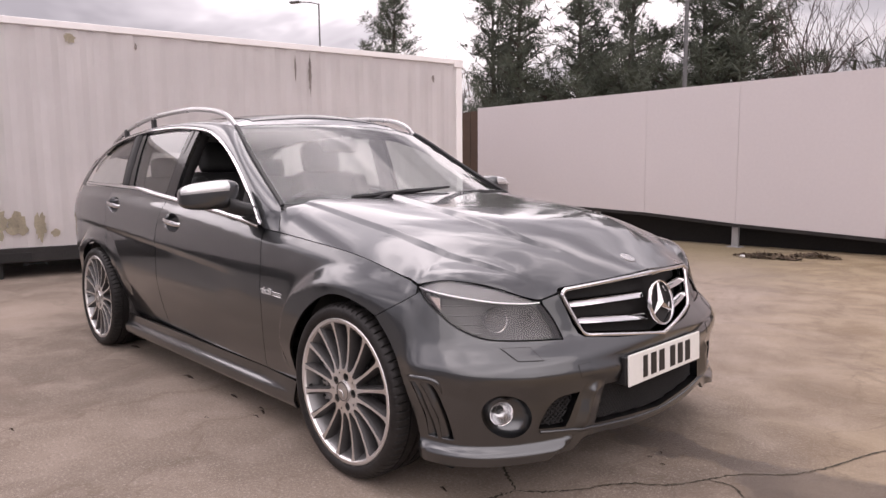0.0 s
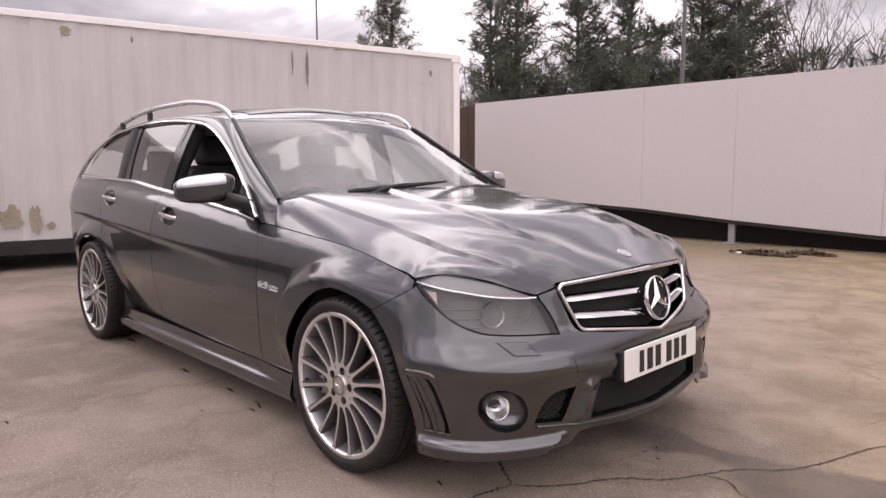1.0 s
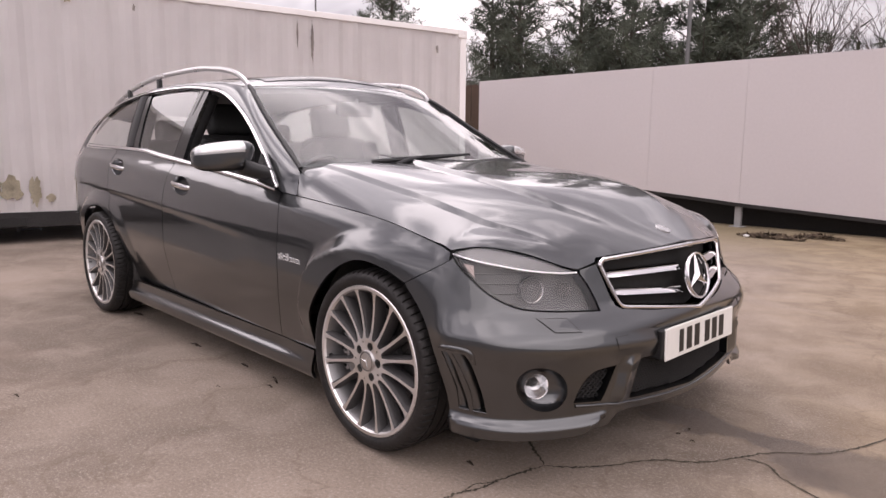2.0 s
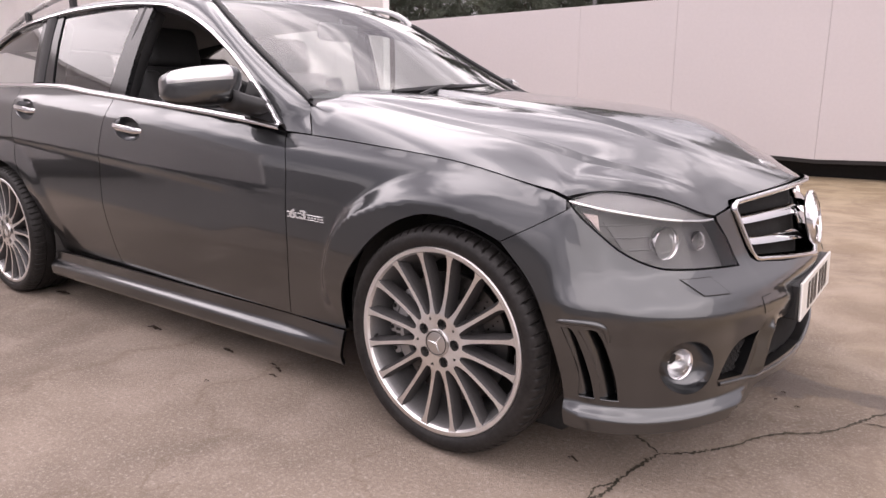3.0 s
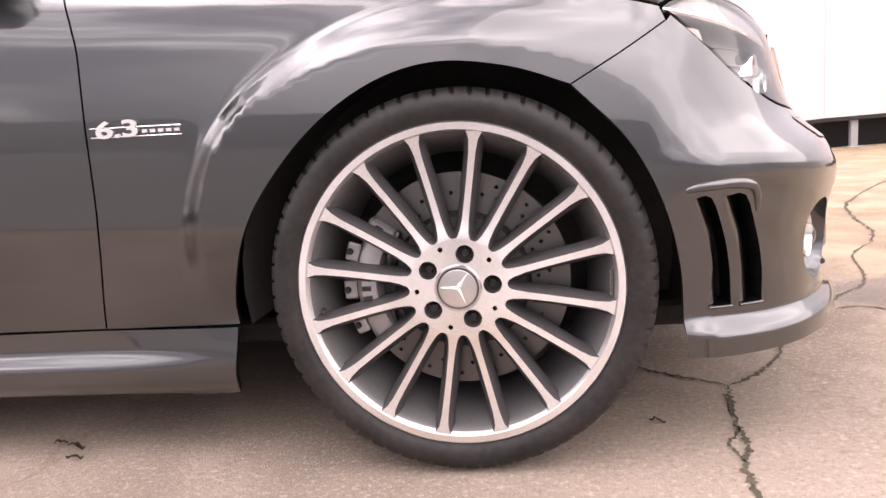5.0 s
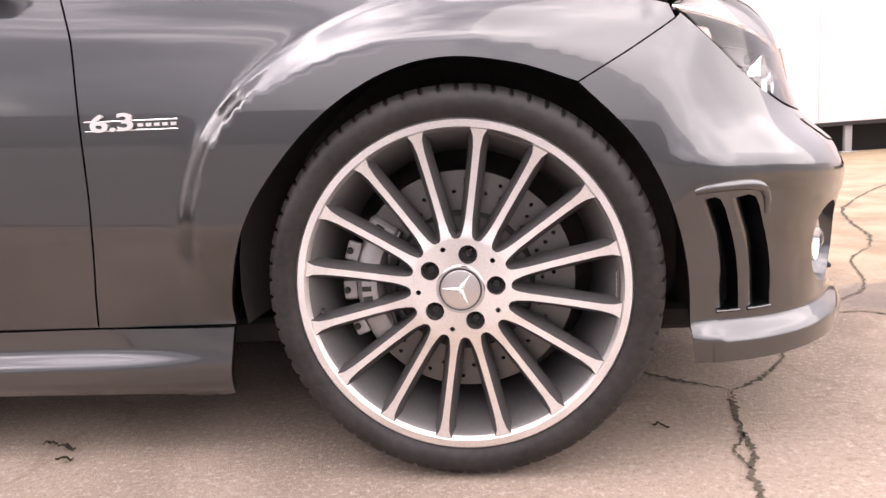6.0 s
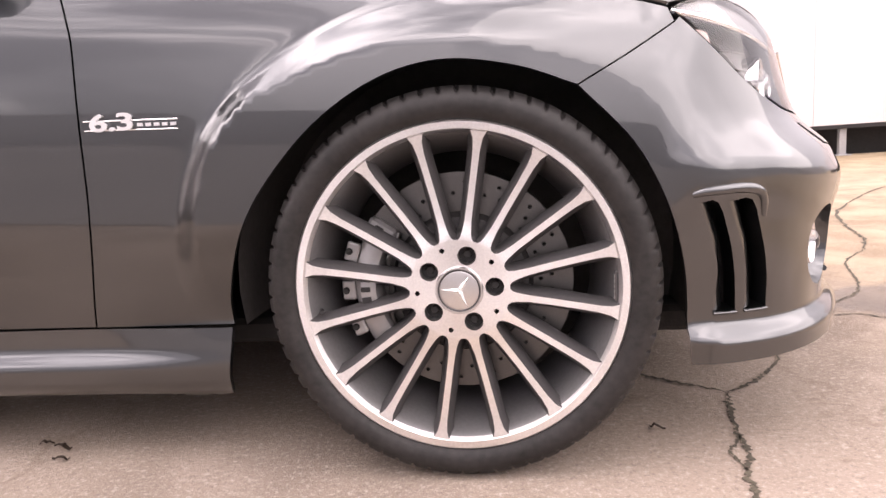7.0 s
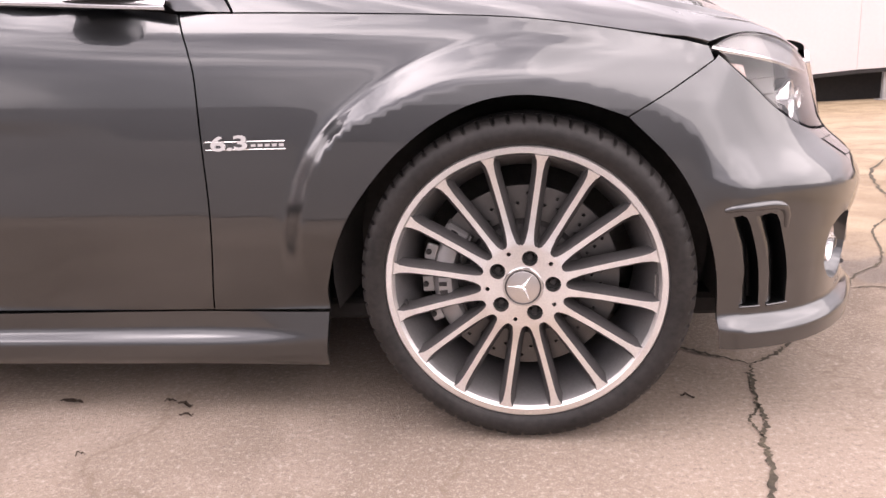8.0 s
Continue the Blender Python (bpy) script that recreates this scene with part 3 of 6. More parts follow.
def peel(cx, cz, w, h, seed, material, name="paint_patch", lift=0.0):
    """A ragged patch of missing paint on the flat of the wall."""
    rnd = random.Random(seed)
    bm, ring, n = bmesh.new(), [], 26
    for i in range(n):
        a = 2 * math.pi * i / n
        r = rnd.uniform(0.62, 1.08)
        ring.append(bm.verts.new((cx + w / 2 * r * math.cos(a), 0.004 + lift, cz + h / 2 * r * math.sin(a))))
    bm.faces.new(ring)
    bmesh.ops.solidify(bm, geom=list(bm.faces), thickness=0.002)
    return part(name, bm, material, container)


for cx, cz, w, h, s in ((6.06, 0.60, 0.34, 0.42, 3), (5.82, 0.60, 0.24, 0.28, 4), (5.60, 0.56, 0.13, 0.34, 5), (5.46, 0.49, 0.10, 0.10, 6), (5.20, 2.62, 0.14, 0.12, 7)):
    peel(cx, cz, w, h, s, PEEL)
for cx, cz, w, h, s in ((2.42, 2.40, 0.05, 0.55, 8), (2.62, 2.48, 0.03, 0.35, 9), (4.53, 2.58, 0.03, 0.09, 10), (0.52, 2.48, 0.05, 0.12, 11)):
    peel(cx, cz, w, h, s, RUST, "rust_streak")

# ---- hoarding ----
BOARD = mat("white_hoarding_board", (0.63, 0.585, 0.595), 0.42, 0.0, 0.035, 25.0, 0.5)
GALV = mat("galvanised_steel", (0.40, 0.40, 0.41), 0.5, 0.6, 0.2, 60.0, 5.0)
# near-black colour that stands for the shade in the gap
VOID = mat("gap_shade_black", (0.012, 0.011, 0.011), 0.85, 0.0, 0.4, 40.0, 2.0)
F_Y, F_TOP = 7.5, 2.345
BOTTOM = [(-7.25, 0.62), (-3.62, 0.46), (-2.17, 0.35), (-0.3, 0.25), (1.3, 0.28), (3.9, 0.40), (6.5, 0.42), (9.0, 0.42), (11.5, 0.42)]
hoarding = tagged(new("hoarding"), "white panelled hoarding raised on short steel posts above a black gap", "hoarding", kind="structure")
hoarding.location = (0, F_Y, 0)


def board(x0, x1, z0, z1):
    bm = bmesh.new()
    g = 0.0016
    v = [bm.verts.new((x, 0, z)) for x, z in ((x0 + g, z0), (x1 - g, z1), (x1 - g, F_TOP), (x0 + g, F_TOP))]
    f = bm.faces.new(v)
    out = bmesh.ops.extrude_face_region(bm, geom=[f])
    bmesh.ops.translate(bm, verts=[e for e in out["geom"] if isinstance(e, bmesh.types.BMVert)], vec=(0, 0.045, 0))
    bmesh.ops.bevel(bm, geom=list(bm.edges), offset=0.0015, segments=1, affect="EDGES")
    part("panel", bm, BOARD, hoarding)


for (x0, z0), (x1, z1) in zip(BOTTOM, BOTTOM[1:]):
    board(x0, x1, z0, z1)
    bm = bmesh.new()
    add_box(bm, (math.hypot(x1 - x0, z1 - z0), 0.05, 0.05), Matrix.Translation(((x0 + x1) / 2, 0.026, (z0 + z1) / 2 - 0.027)) @ Matrix.Rotation(-math.atan2(z1 - z0, x1 - x0), 4, "Y"), 0.003)
    part("bottom_rail", bm, STEEL_DARK, hoarding)
    # added sheet behind the panels paints the gap's shade black
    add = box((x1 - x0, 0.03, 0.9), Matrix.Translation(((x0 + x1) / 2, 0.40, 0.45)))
    part("gap_shade_sheet", add, VOID, hoarding)
for x in (-6.9, -4.55, -2.2, 0.9, 4.3, 7.0, 10.0):
    bm = box((0.09, 0.07, 1.2), Matrix.Translation((x, 0.10, 0.6)), 0.006)
    add_box(bm, (0.20, 0.16, 0.012), Matrix.Translation((x, 0.10, 0.007)), 0.003)
    part("post", bm, GALV, hoarding, "short galvanised steel post")

# unseen walls added behind the camera and at the sides, for the car's reflections
UNSEEN_WALL = mat("unseen_wall_grey", (0.32, 0.316, 0.32), 0.6, 0.0, 0.15, 20.0, 0.6)
wall = box((80, 0.15, 1.9), Matrix.Translation((-20, -13.0, 0.95)), 0.01)
tagged(part("unseen_wall_south", wall, UNSEEN_WALL, None), "unseen plain grey wall added across the yard for reflections", "wall", kind="structure")
wall = box((0.15, 21, 2.3), Matrix.Translation((14.0, -2.5, 1.15)), 0.01)
tagged(part("unseen_wall_east", wall, UNSEEN_WALL, None), "unseen plain grey wall added beside the yard for reflections", "wall", kind="structure")

# unseen grey slab added on the camera side to darken the car's lower reflections
REFLECTED_GROUND = mat("reflected_ground_grey", (0.172, 0.162, 0.156), 0.9, 0.0, 0.25, 120.0, 0.7, 0.003, 160.0)
bm = box((60, 10.85, 0.008), Matrix.Translation((0, -7.475, 0.004)), 0.002)
tagged(part("tarmac", bm, REFLECTED_GROUND, None), "unseen grey slab added beside the concrete for reflections", "tarmac", kind="structure")

# timber fence in the slot behind the container corner
TIMBER = mat("brown_fence_timber", (0.085, 0.055, 0.04), 0.8, 0.0, 0.3, 40.0, 3.0, 0.002, 60.0)
fence = tagged(new("timber_fence"), "dark brown close-boarded timber fence behind the container", "fence", kind="structure")
fence.matrix_world = pose(-9.6, 7.9, 0, 0, 0, 8)
for i in range(16):
    part("board", box((0.145, 0.02, 2.35 + 0.02 * (i % 3)), Matrix.Translation((i * 0.15, 0.012 * (i % 2), 1.18)), 0.003), TIMBER, fence)
for z in (0.5, 1.9):
    part("rail", box((2.5, 0.05, 0.09), Matrix.Translation((1.15, 0.05, z)), 0.004), TIMBER, fence)


# ---- the car's surfaces: x forwards from the front axle, y to its left ----
def smooth(a, b, v):
    u = np.clip((v - a) / (b - a), 0, 1)
    return u * u * (3 - 2 * u)
def curve(knots):
    """Monotone cubic through the knots, straight beyond them."""
    kx = np.array([k[0] for k in knots], float); ky = np.array([k[1] for k in knots], float)
    h = np.diff(kx); d = np.diff(ky) / h
    m = np.zeros(len(kx)); m[0], m[-1] = d[0], d[-1]
    for i in range(1, len(kx) - 1):
        if d[i - 1] * d[i] > 0:
            w1, w2 = 2 * h[i] + h[i - 1], h[i] + 2 * h[i - 1]
            m[i] = (w1 + w2) / (w1 / d[i - 1] + w2 / d[i])
    def f(x):
        x = np.asarray(x, float)
        i = np.clip(np.searchsorted(kx, x) - 1, 0, len(kx) - 2)
        t = (x - kx[i]) / h[i]
        tc = np.clip(t, 0, 1)
        v = ((1 + 2 * tc) * (1 - tc) ** 2 * ky[i] + tc * (1 - tc) ** 2 * h[i] * m[i] + tc * tc * (3 - 2 * tc) * ky[i + 1] + tc * tc * (tc - 1) * h[i] * m[i + 1])
        return v + np.where(t < 0, (x - kx[0]) * m[0], 0) + np.where(t > 1, (x - kx[-1]) * m[-1], 0)
    return f
SHOULDER = curve([(-3.9, 1.03), (-3.0, 1.02), (-1.8, .965), (-1.1, .92), (-.62, .877), (-.545, .872), (-.3, .852), (0, .822), (.335, .752), (.6, .69), (1, .6)])
PROFILE = curve([(-.2, .75), (-.05, .795), (0, .815), (.015, .826), (.05, .845), (.12, .860), (.25, .867), (.40, .858), (.52, .838), (.63, .812), (.75, .775)])
XF, XR, WIDE = .30, -3.10, .87
NOSE_S = XF + WIDE * math.pi / 2
NOSE_LOW = curve([(.10, .73), (.18, .765), (.35, .762), (.47, .768), (.505, .768), (.56, .75)])
NOSE_TOP = curve([(.45, .745), (.55, .716), (.62, .702), (.70, .685), (.76, .655), (.82, .60)])
TAIL = curve([(.2, -3.80), (.4, -3.88), (.6, -3.91), (.8, -3.90), (1.0, -3.80), (1.1, -3.76)])
CREASE = curve([(-3.6, .86), (-2.6, .80), (-1.6, .735), (-.7, .665), (-.4, .64)])
def polar(ax, b, p, q, phi):
    c, s = np.maximum(np.cos(phi), 0) / ax, np.maximum(np.sin(phi), 0) / b
    lo, hi = np.zeros_like(phi), np.full_like(phi, 2.0)
    for _ in range(32):
        mid = (lo + hi) / 2
        big = (mid * c) ** p + (mid * s) ** q > 1
        hi, lo = np.where(big, mid, hi), np.where(big, lo, mid)
    return (lo + hi) / 2
FLARE_OUT = curve([(.0, .465), (1.0, .463), (1.57, .462), (1.8, .464), (2.0, .467), (2.25, .474), (2.55, .486), (3.0, .492)])
FLARE_CREST = curve([(.0, .380), (1.2, .380), (1.46, .384), (1.77, .392), (1.98, .404), (2.22, .426), (2.45, .459), (2.6, .455), (3.0, .440)])
def flare(x, z, wx, h):
    r, ang = np.hypot(x - wx, z - .325), np.arctan2(z - .325, wx - x)
    ang = math.pi - ang
    up = smooth(-.06, .13, z - .325)
    front = 1 - .60 * smooth(.0, .32, x - wx)
    # a crisp outer edge, a band that leans out to a crest, then an upright face down to the lip
    d = FLARE_OUT(ang) + .03 * smooth(.0, .30, x - wx) - r
    t = .5 * (d + np.sqrt(d * d + .008 ** 2)) / np.maximum(FLARE_OUT(ang) - FLARE_CREST(ang), .03)
    t = np.clip(t, 0, 1)
    return h * (1 - (1 - t) ** 1.3) * up * front
def half_width(x, z):
    d = SHOULDER(x) - z
    y = PROFILE(d) - .07 * np.clip((-x - 2.7) / 1.1, 0, 2) ** 2
    # waist crease: proud above, tucked in below
    k = z - CREASE(x)
    on = smooth(-.75, -1.1, x)
    y = y - .008 * on * (1 - smooth(-.030, .012, k)) * smooth(-.24, -.03, k)
    return y
def body(s, z):
    """The painted lower body: s runs along the right side, round the nose (middle at NOSE_S) and on; z is the height."""
    s, z = np.broadcast_arrays(np.asarray(s, float), np.asarray(z, float))
    left = s > NOSE_S
    s = np.where(left, 2 * NOSE_S - s, s)
    xs = np.clip(s, XR, XF)
    b = half_width(xs, z)
    # front corner
    phi = np.clip(math.pi / 2 - (s - XF) / WIDE, 0, math.pi / 2)
    up = smooth(.50, .585, z)
    ax = (NOSE_LOW(z) * (1 - up) + NOSE_TOP(z) * up) - XF
    soft = smooth(.42, .68, z)
    p, q = 2.9 * (1 - soft) + 2.0 * soft, 2.2 * (1 - soft) + 2.0 * soft
    r = polar(ax, b, p, q, phi)
    fx, fy = XF + r * np.cos(phi), r * np.sin(phi)
    # rear corner
    ph = np.clip(math.pi / 2 - (XR - s) / WIDE, 0, math.pi / 2)
    rr = polar(XR - TAIL(z), b, np.full_like(z, 2.2), np.full_like(z, 2.4), ph)
    bx, by = XR - rr * np.cos(ph), rr * np.sin(ph)
    x = np.where(s > XF, fx, np.where(s < XR, bx, s))
    y = np.where(s > XF, fy, np.where(s < XR, by, b))
    nx, ny = np.where(s > XF, np.cos(phi), np.where(s < XR, -np.cos(ph), 0)), np.where(s > XF, np.sin(phi), np.where(s < XR, np.sin(ph), 1))
    # the middle of the nose stands out like a beak
    x = x + .065 * np.where(s > XF, 1, 0) * np.clip(1 - y / .42, 0, 1) ** 1.25 * smooth(.46, .60, z)
    # ledge and lip of the front bumper
    f = smooth(.30, .42, s)
    zl = z + np.interp(s, [.36, .5, .62, .75, .9, 1.1, NOSE_S], [-.006, .003, .016, .030, .036, .047, .054])
    rise = sum(np.clip((.588 - zl - k) / .085, 0, 1) ** 2 for k in (-.009, -.003, .003, .009)) / 4
    ledge = .022 * f * rise * (.25 + .75 * smooth(.40, .497, zl)) * smooth(.28, .40, zl)
    # the side lip ends in a slanting cut below the corner intake; a strut stands proud beside it
    lip = .032 * f * (1 - smooth(.212, .247, z)) * (1 - smooth(-.012, .014, s - .928 + (.238 - z) * 1.8))
    strut = .026 * np.clip(1 - np.abs(s - .985 - (z - .26) * .40) / .058, 0, 1) * smooth(.245, .285, z) * (1 - smooth(.385, .425, z))
    out = ledge + lip + strut
    x, y = x + nx * out, y + ny * out
    y = y + flare(x, z, 0, .038) * smooth(.1, .3, 2 - s) + flare(x, z, -2.765, .026)
    return np.stack([x, np.where(left, y, -y), z], -1)
HOOD_MID = curve([(-.6, 1.005), (-.5, .998), (-.145, .962), (.05, .944), (.232, .917), (.403, .870), (.564, .812), (.66, .768), (.73, .735)])
HOOD_DROP = curve([(-.6, .118), (0, .125), (.335, .145), (.5, .22), (.6, .33), (.72, .40)])
HOOD_FLAT = curve([(-.6, 11), (-.3, 7), (0, 4.6), (.335, 3.0), (.6, 2.4)])
def hood_base(x, y):
    a = np.abs(y)
    return HOOD_MID(x) - HOOD_DROP(x) * (a / .80) ** HOOD_FLAT(x)



BELT = curve([(-3.6, 1.075), (-3.1, 1.062), (-2.24, 1.043), (-1.915, 1.012), (-1.59, .985), (-1.055, .940), (-.66, .897)])


def cab(x, z):
    """Half width of the glasshouse side."""
    x, z = np.broadcast_arrays(np.asarray(x, float), np.asarray(z, float))
    h = z - .95
    y = .806 - .27 * h - .30 * np.maximum(h, 0) ** 2 - .10 * np.clip((-x - 2.3) / 1.4, 0, 2) ** 2
    return np.stack([x, -y, z], -1)


def sill_surface(x, z):
    x, z = np.broadcast_arrays(np.asarray(x, float), np.asarray(z, float))
    ledge = curve([(.10, .72), (.118, .775), (.135, .822), (.165, .842), (.188, .843), (.222, .815), (.265, .814)])
    plain = curve([(.10, .72), (.118, .775), (.135, .805), (.165, .822), (.188, .824), (.222, .820), (.265, .814)])
    k = smooth(-.42, -.75, x)
    y = ledge(z) * k + plain(z) * (1 - k) + .016 * smooth(-.75, -.42, x)
    return np.stack([x, -y, z], -1)


car = tagged(new("estate_car"), "dark grey metallic estate car, open driver window, silver roof rails", "car")

ARCH_F = spline([(-.412, .262), (-.403, .32), (-.357, .425), (-.305, .506), (-.212, .60), (-.109, .662), (-.007, .684), (.104, .668), (.196, .634)], 6)
ARCH_B = spline([(.196, .634), (.279, .543), (.33, .44), (.36, .32), (.37, .176)], 6)
DOOR_EDGE = spline([(-.655, .880), (-.628, .80), (-.620, .72), (-.633, .48), (-.680, .262)], 6)
B_EDGE = spline([(-1.725, BELT(-1.725) - .012), (-1.74, .89), (-1.79, .69), (-1.805, .42), (-1.800, .262)], 6)
REAR_EDGE = spline([(-2.40, .262), (-2.405, .36), (-2.43, .46), (-2.49, .565), (-2.55, .66), (-2.575, .80), (-2.57, BELT(-2.57) - .012)], 6)
ARCH_R = [(-2.765 + .375 * math.cos(a), .325 + .365 * math.sin(a)) for a in np.linspace(radians(-12), radians(192), 28)]
HL_LOW = spline([(.345, .746), (.385, .708), (.428, .672), (.478, .632), (.53, .603), (.59, .582), (.66, .573), (.75, .567), (.885, .560)], 5)
HL_TOP = spline([(.345, .746), (.37, .757), (.405, .766), (.45, .768), (.53, .756), (.62, .734), (.70, .708), (.775, .684)], 5)
HL_IN = spline([(.775, .684), (.818, .644), (.852, .605), (.885, .560)], 5)
top_line = [(x, float(SHOULDER(x))) for x in np.linspace(-.655, .345, 26)]
belt_line = lambda a, b: [(x, float(BELT(x)) - .012) for x in np.linspace(a, b, 14)]

fender_poly = ARCH_F + [(.27, .674), (.352, .722), (.345, .746)] + top_line[::-1][1:] + DOOR_EDGE[1:]
front_door_poly = DOOR_EDGE + [(x, .262) for x in np.linspace(-.70, -1.78, 8)] + B_EDGE[::-1] + belt_line(-1.70, -.70)
rear_door_poly = B_EDGE + [(x, .262) for x in np.linspace(-1.82, -2.38, 6)] + REAR_EDGE + belt_line(-2.55, -1.745)
quarter_poly = REAR_EDGE[::-1][:-12] + [p for p in ARCH_R if p[1] > .40][3:] + [(-3.14, .34), (-3.16, .60), (-4.46, .60), (-4.46, 1.02), (-3.9, 1.03), (-3.5, 1.05)] + belt_line(-3.4, -2.6)
rear_bumper_poly = [(-3.155, .596), (-3.135, .36), (-3.14, .22), (-4.46, .22), (-4.46, .596)]

def cup(cx, cz):
    return [(cx + .098 * math.cos(a), cz + (.047 if math.sin(a) > 0 else .045) * math.sin(a) - .012 * math.cos(a)) for a in np.linspace(0, 2 * math.pi, 28, endpoint=False)]


def door_handle(owner, cx, cz, mirrored):
    """A dished recess with a bright pull bar across it."""
    rim = cup(cx, cz)
    rows = []
    for t in np.linspace(1, 0, 7):
        r = np.array(rim + rim[:1])
        rows.append(body(cx + (r[:, 0] - cx) * t, cz + (r[:, 1] - cz) * t) + np.array((0, .030 * (1 - t * t) ** .7, 0)))
    loft("handle_cup", rows, PAINT, owner, mirror=mirrored, turn=True)
    sgn = -1 if mirrored else 1
    bm = bmesh.new()
    prev = None
    for t in np.linspace(-1, 1, 17):
        c = body(cx + .104 * t, cz + .004 - .010 * t)
        out = .020 - .024 * abs(t) ** 3.5
        hh = .0135 * (1 - .35 * abs(t) ** 4)
        ring = [bm.verts.new((c[0], (c[1] - out + dy) * sgn, c[2] + dz)) for dy, dz in ((.010, -hh * .7), (0, -hh), (-.007, -hh * .45), (-.008, hh * .3), (-.003, hh), (.010, hh * .8))]
        if prev:
            for k in range(6):
                bm.faces.new((prev[k], prev[(k + 1) % 6], ring[(k + 1) % 6], ring[k]))
        else:
            bm.faces.new(ring)
        prev = ring
    bm.faces.new(list(reversed(prev)))
    part("handle", bm, CHROME, owner, "chrome pull handle", smooth_angle=60)


flare_lines = [[(float(FLARE_OUT(a) + dr) * math.cos(a), .325 + float(FLARE_OUT(a) + dr) * math.sin(a)) for a in np.linspace(1.2, 2.95, 60)] for dr in (-.009, .0, .009)]
crease_lines = [[(x, float(CREASE(x)) + dz) for x in np.linspace(-.75, -3.3, 60)] for dz in (-.030, -.009, .012)]
for flip_side, side in ((False, "driver's side"), (True, "far side")):
    sheet("front_fender", fender_poly, body, PAINT, car, 0.0115, gap=.0014, mirror=flip_side, lines=flare_lines)
    door = sheet("front_door", front_door_poly, body, PAINT, car, 0.018, gap=.0022, mirror=flip_side, holes=[cup(-1.557, .866)], lines=crease_lines)
    back_door = sheet("rear_door", rear_door_poly, body, PAINT, car, 0.018, gap=.0022, mirror=flip_side, holes=[cup(-2.445, .935)], lines=crease_lines)
    for owner, hx, hz in ((door, -1.557, .866), (back_door, -2.445, .935)):
        door_handle(owner, hx, hz, flip_side)
    sheet("quarter_panel", quarter_poly, body, PAINT, car, 0.022, gap=.002, mirror=flip_side)
    sheet("rear_bumper", rear_bumper_poly, body, PAINT, car, 0.03, gap=.002, mirror=flip_side)
    sheet("side_skirt", [(-.410, .262), (-.428, .132), (-.50, .114), (-2.30, .114), (-2.38, .14), (-2.40, .262)], sill_surface, PAINT, car, 0.02, gap=.002, mirror=flip_side, flip=False)
    inner = lambda s, z: body(s, z) * [1, 1, 1] + np.stack([s * 0, s * 0 + .02, s * 0], -1)
    sheet("inner_side", [(-.62, .24), (-.56, .60), (-.40, .74), (-.10, .78), (.30, .72), (.30, .70), (.1, .765), (-.2, .80), (-.62, .865), (-1.7, .94), (-2.5, .98), (-2.44, .5), (-2.42, .24)], inner, DARK, car, 0.06, thick=0, mirror=flip_side)

# bumper: one piece round the nose, with its openings
right_top = [(.352, .722)] + HL_LOW[2:] + HL_IN[::-1][1:-1] + [(.778, .690), (.862, .706), (.897, .655), (.935, .600), (.965, .570), (1.0, .558), (1.2, .543), (1.45, .533), (NOSE_S, .526)]
right_low = [(NOSE_S, .206), (1.3, .213), (1.06, .228), (.985, .226), (.93, .190), (.60, .182), (.372, .176)]
m_s = lambda pts: [(2 * NOSE_S - s, z) for s, z in pts]
bumper_poly = right_top + m_s(right_top)[::-1][1:] + m_s(ARCH_B) + m_s(right_low)[::-1][1:] + right_low[1:] + ARCH_B[::-1][1:] + [(.27, .674)]
FOG_AT, FOG_R = (.682, .342), (.080, .073)
FOG = [(FOG_AT[0] + FOG_R[0] * math.cos(a), FOG_AT[1] + FOG_R[1] * math.sin(a) - .14 * FOG_R[0] * math.cos(a)) for a in np.linspace(0, 2 * math.pi, 28, endpoint=False)]
VENT_A = spline([(.372, .446), (.400, .446), (.424, .386), (.440, .320), (.448, .262)], 3) + [(.408, .262)] + spline([(.408, .262), (.410, .330), (.396, .386), (.372, .446)], 3)[1:-1]
VENT_B = spline([(.416, .446), (.456, .446), (.482, .386), (.500, .320), (.507, .262)], 3) + [(.462, .262)] + spline([(.462, .262), (.460, .326), (.440, .390), (.416, .446)], 3)[1:-1]
INTAKE = spline([(.784, .288), (.800, .325), (.828, .362), (.872, .386), (.962, .392)], 4) + [(.912, .300), (.896, .278)]
MIDDLE = [(1.105, .398), (NOSE_S, .385), (2 * NOSE_S - 1.105, .398), (2 * NOSE_S - 1.05, .264), (NOSE_S, .238), (1.05, .264)]
holes = [FOG, VENT_A, VENT_B, INTAKE, MIDDLE] + [m_s(h) for h in (FOG, VENT_A, VENT_B, INTAKE)]
ledge_s = np.linspace(.36, 1.60, 60)
ledge_z = .503 - np.interp(ledge_s, [.36, .5, .62, .75, .9, 1.1, NOSE_S], [-.006, .003, .016, .030, .036, .047, .054])
bumper_lines = [list(zip(ledge_s, ledge_z + dz)) for dz in (-.010, .0, .010)] + [[(.985, .26), (1.04, .40)], *([(.42, z), (.89, z)] for z in (.208, .218, .228, .238, .248))]
bumper_lines += [m_s(line) for line in bumper_lines]
front_bumper = sheet("front_bumper", bumper_poly, body, PAINT, car, 0.0135, holes=holes, gap=.0012, hole_depth=.035, lines=bumper_lines)


def behind(depth):
    def f(s, z):
        p = body(s, z)
        e = .004
        n = np.cross(body(s + e, z) - body(s - e, z), body(s, z + e) - body(s, z - e))
        n = n / np.maximum(np.linalg.norm(n, axis=-1), 1e-12)[..., None]
        return p - n * depth
    return f


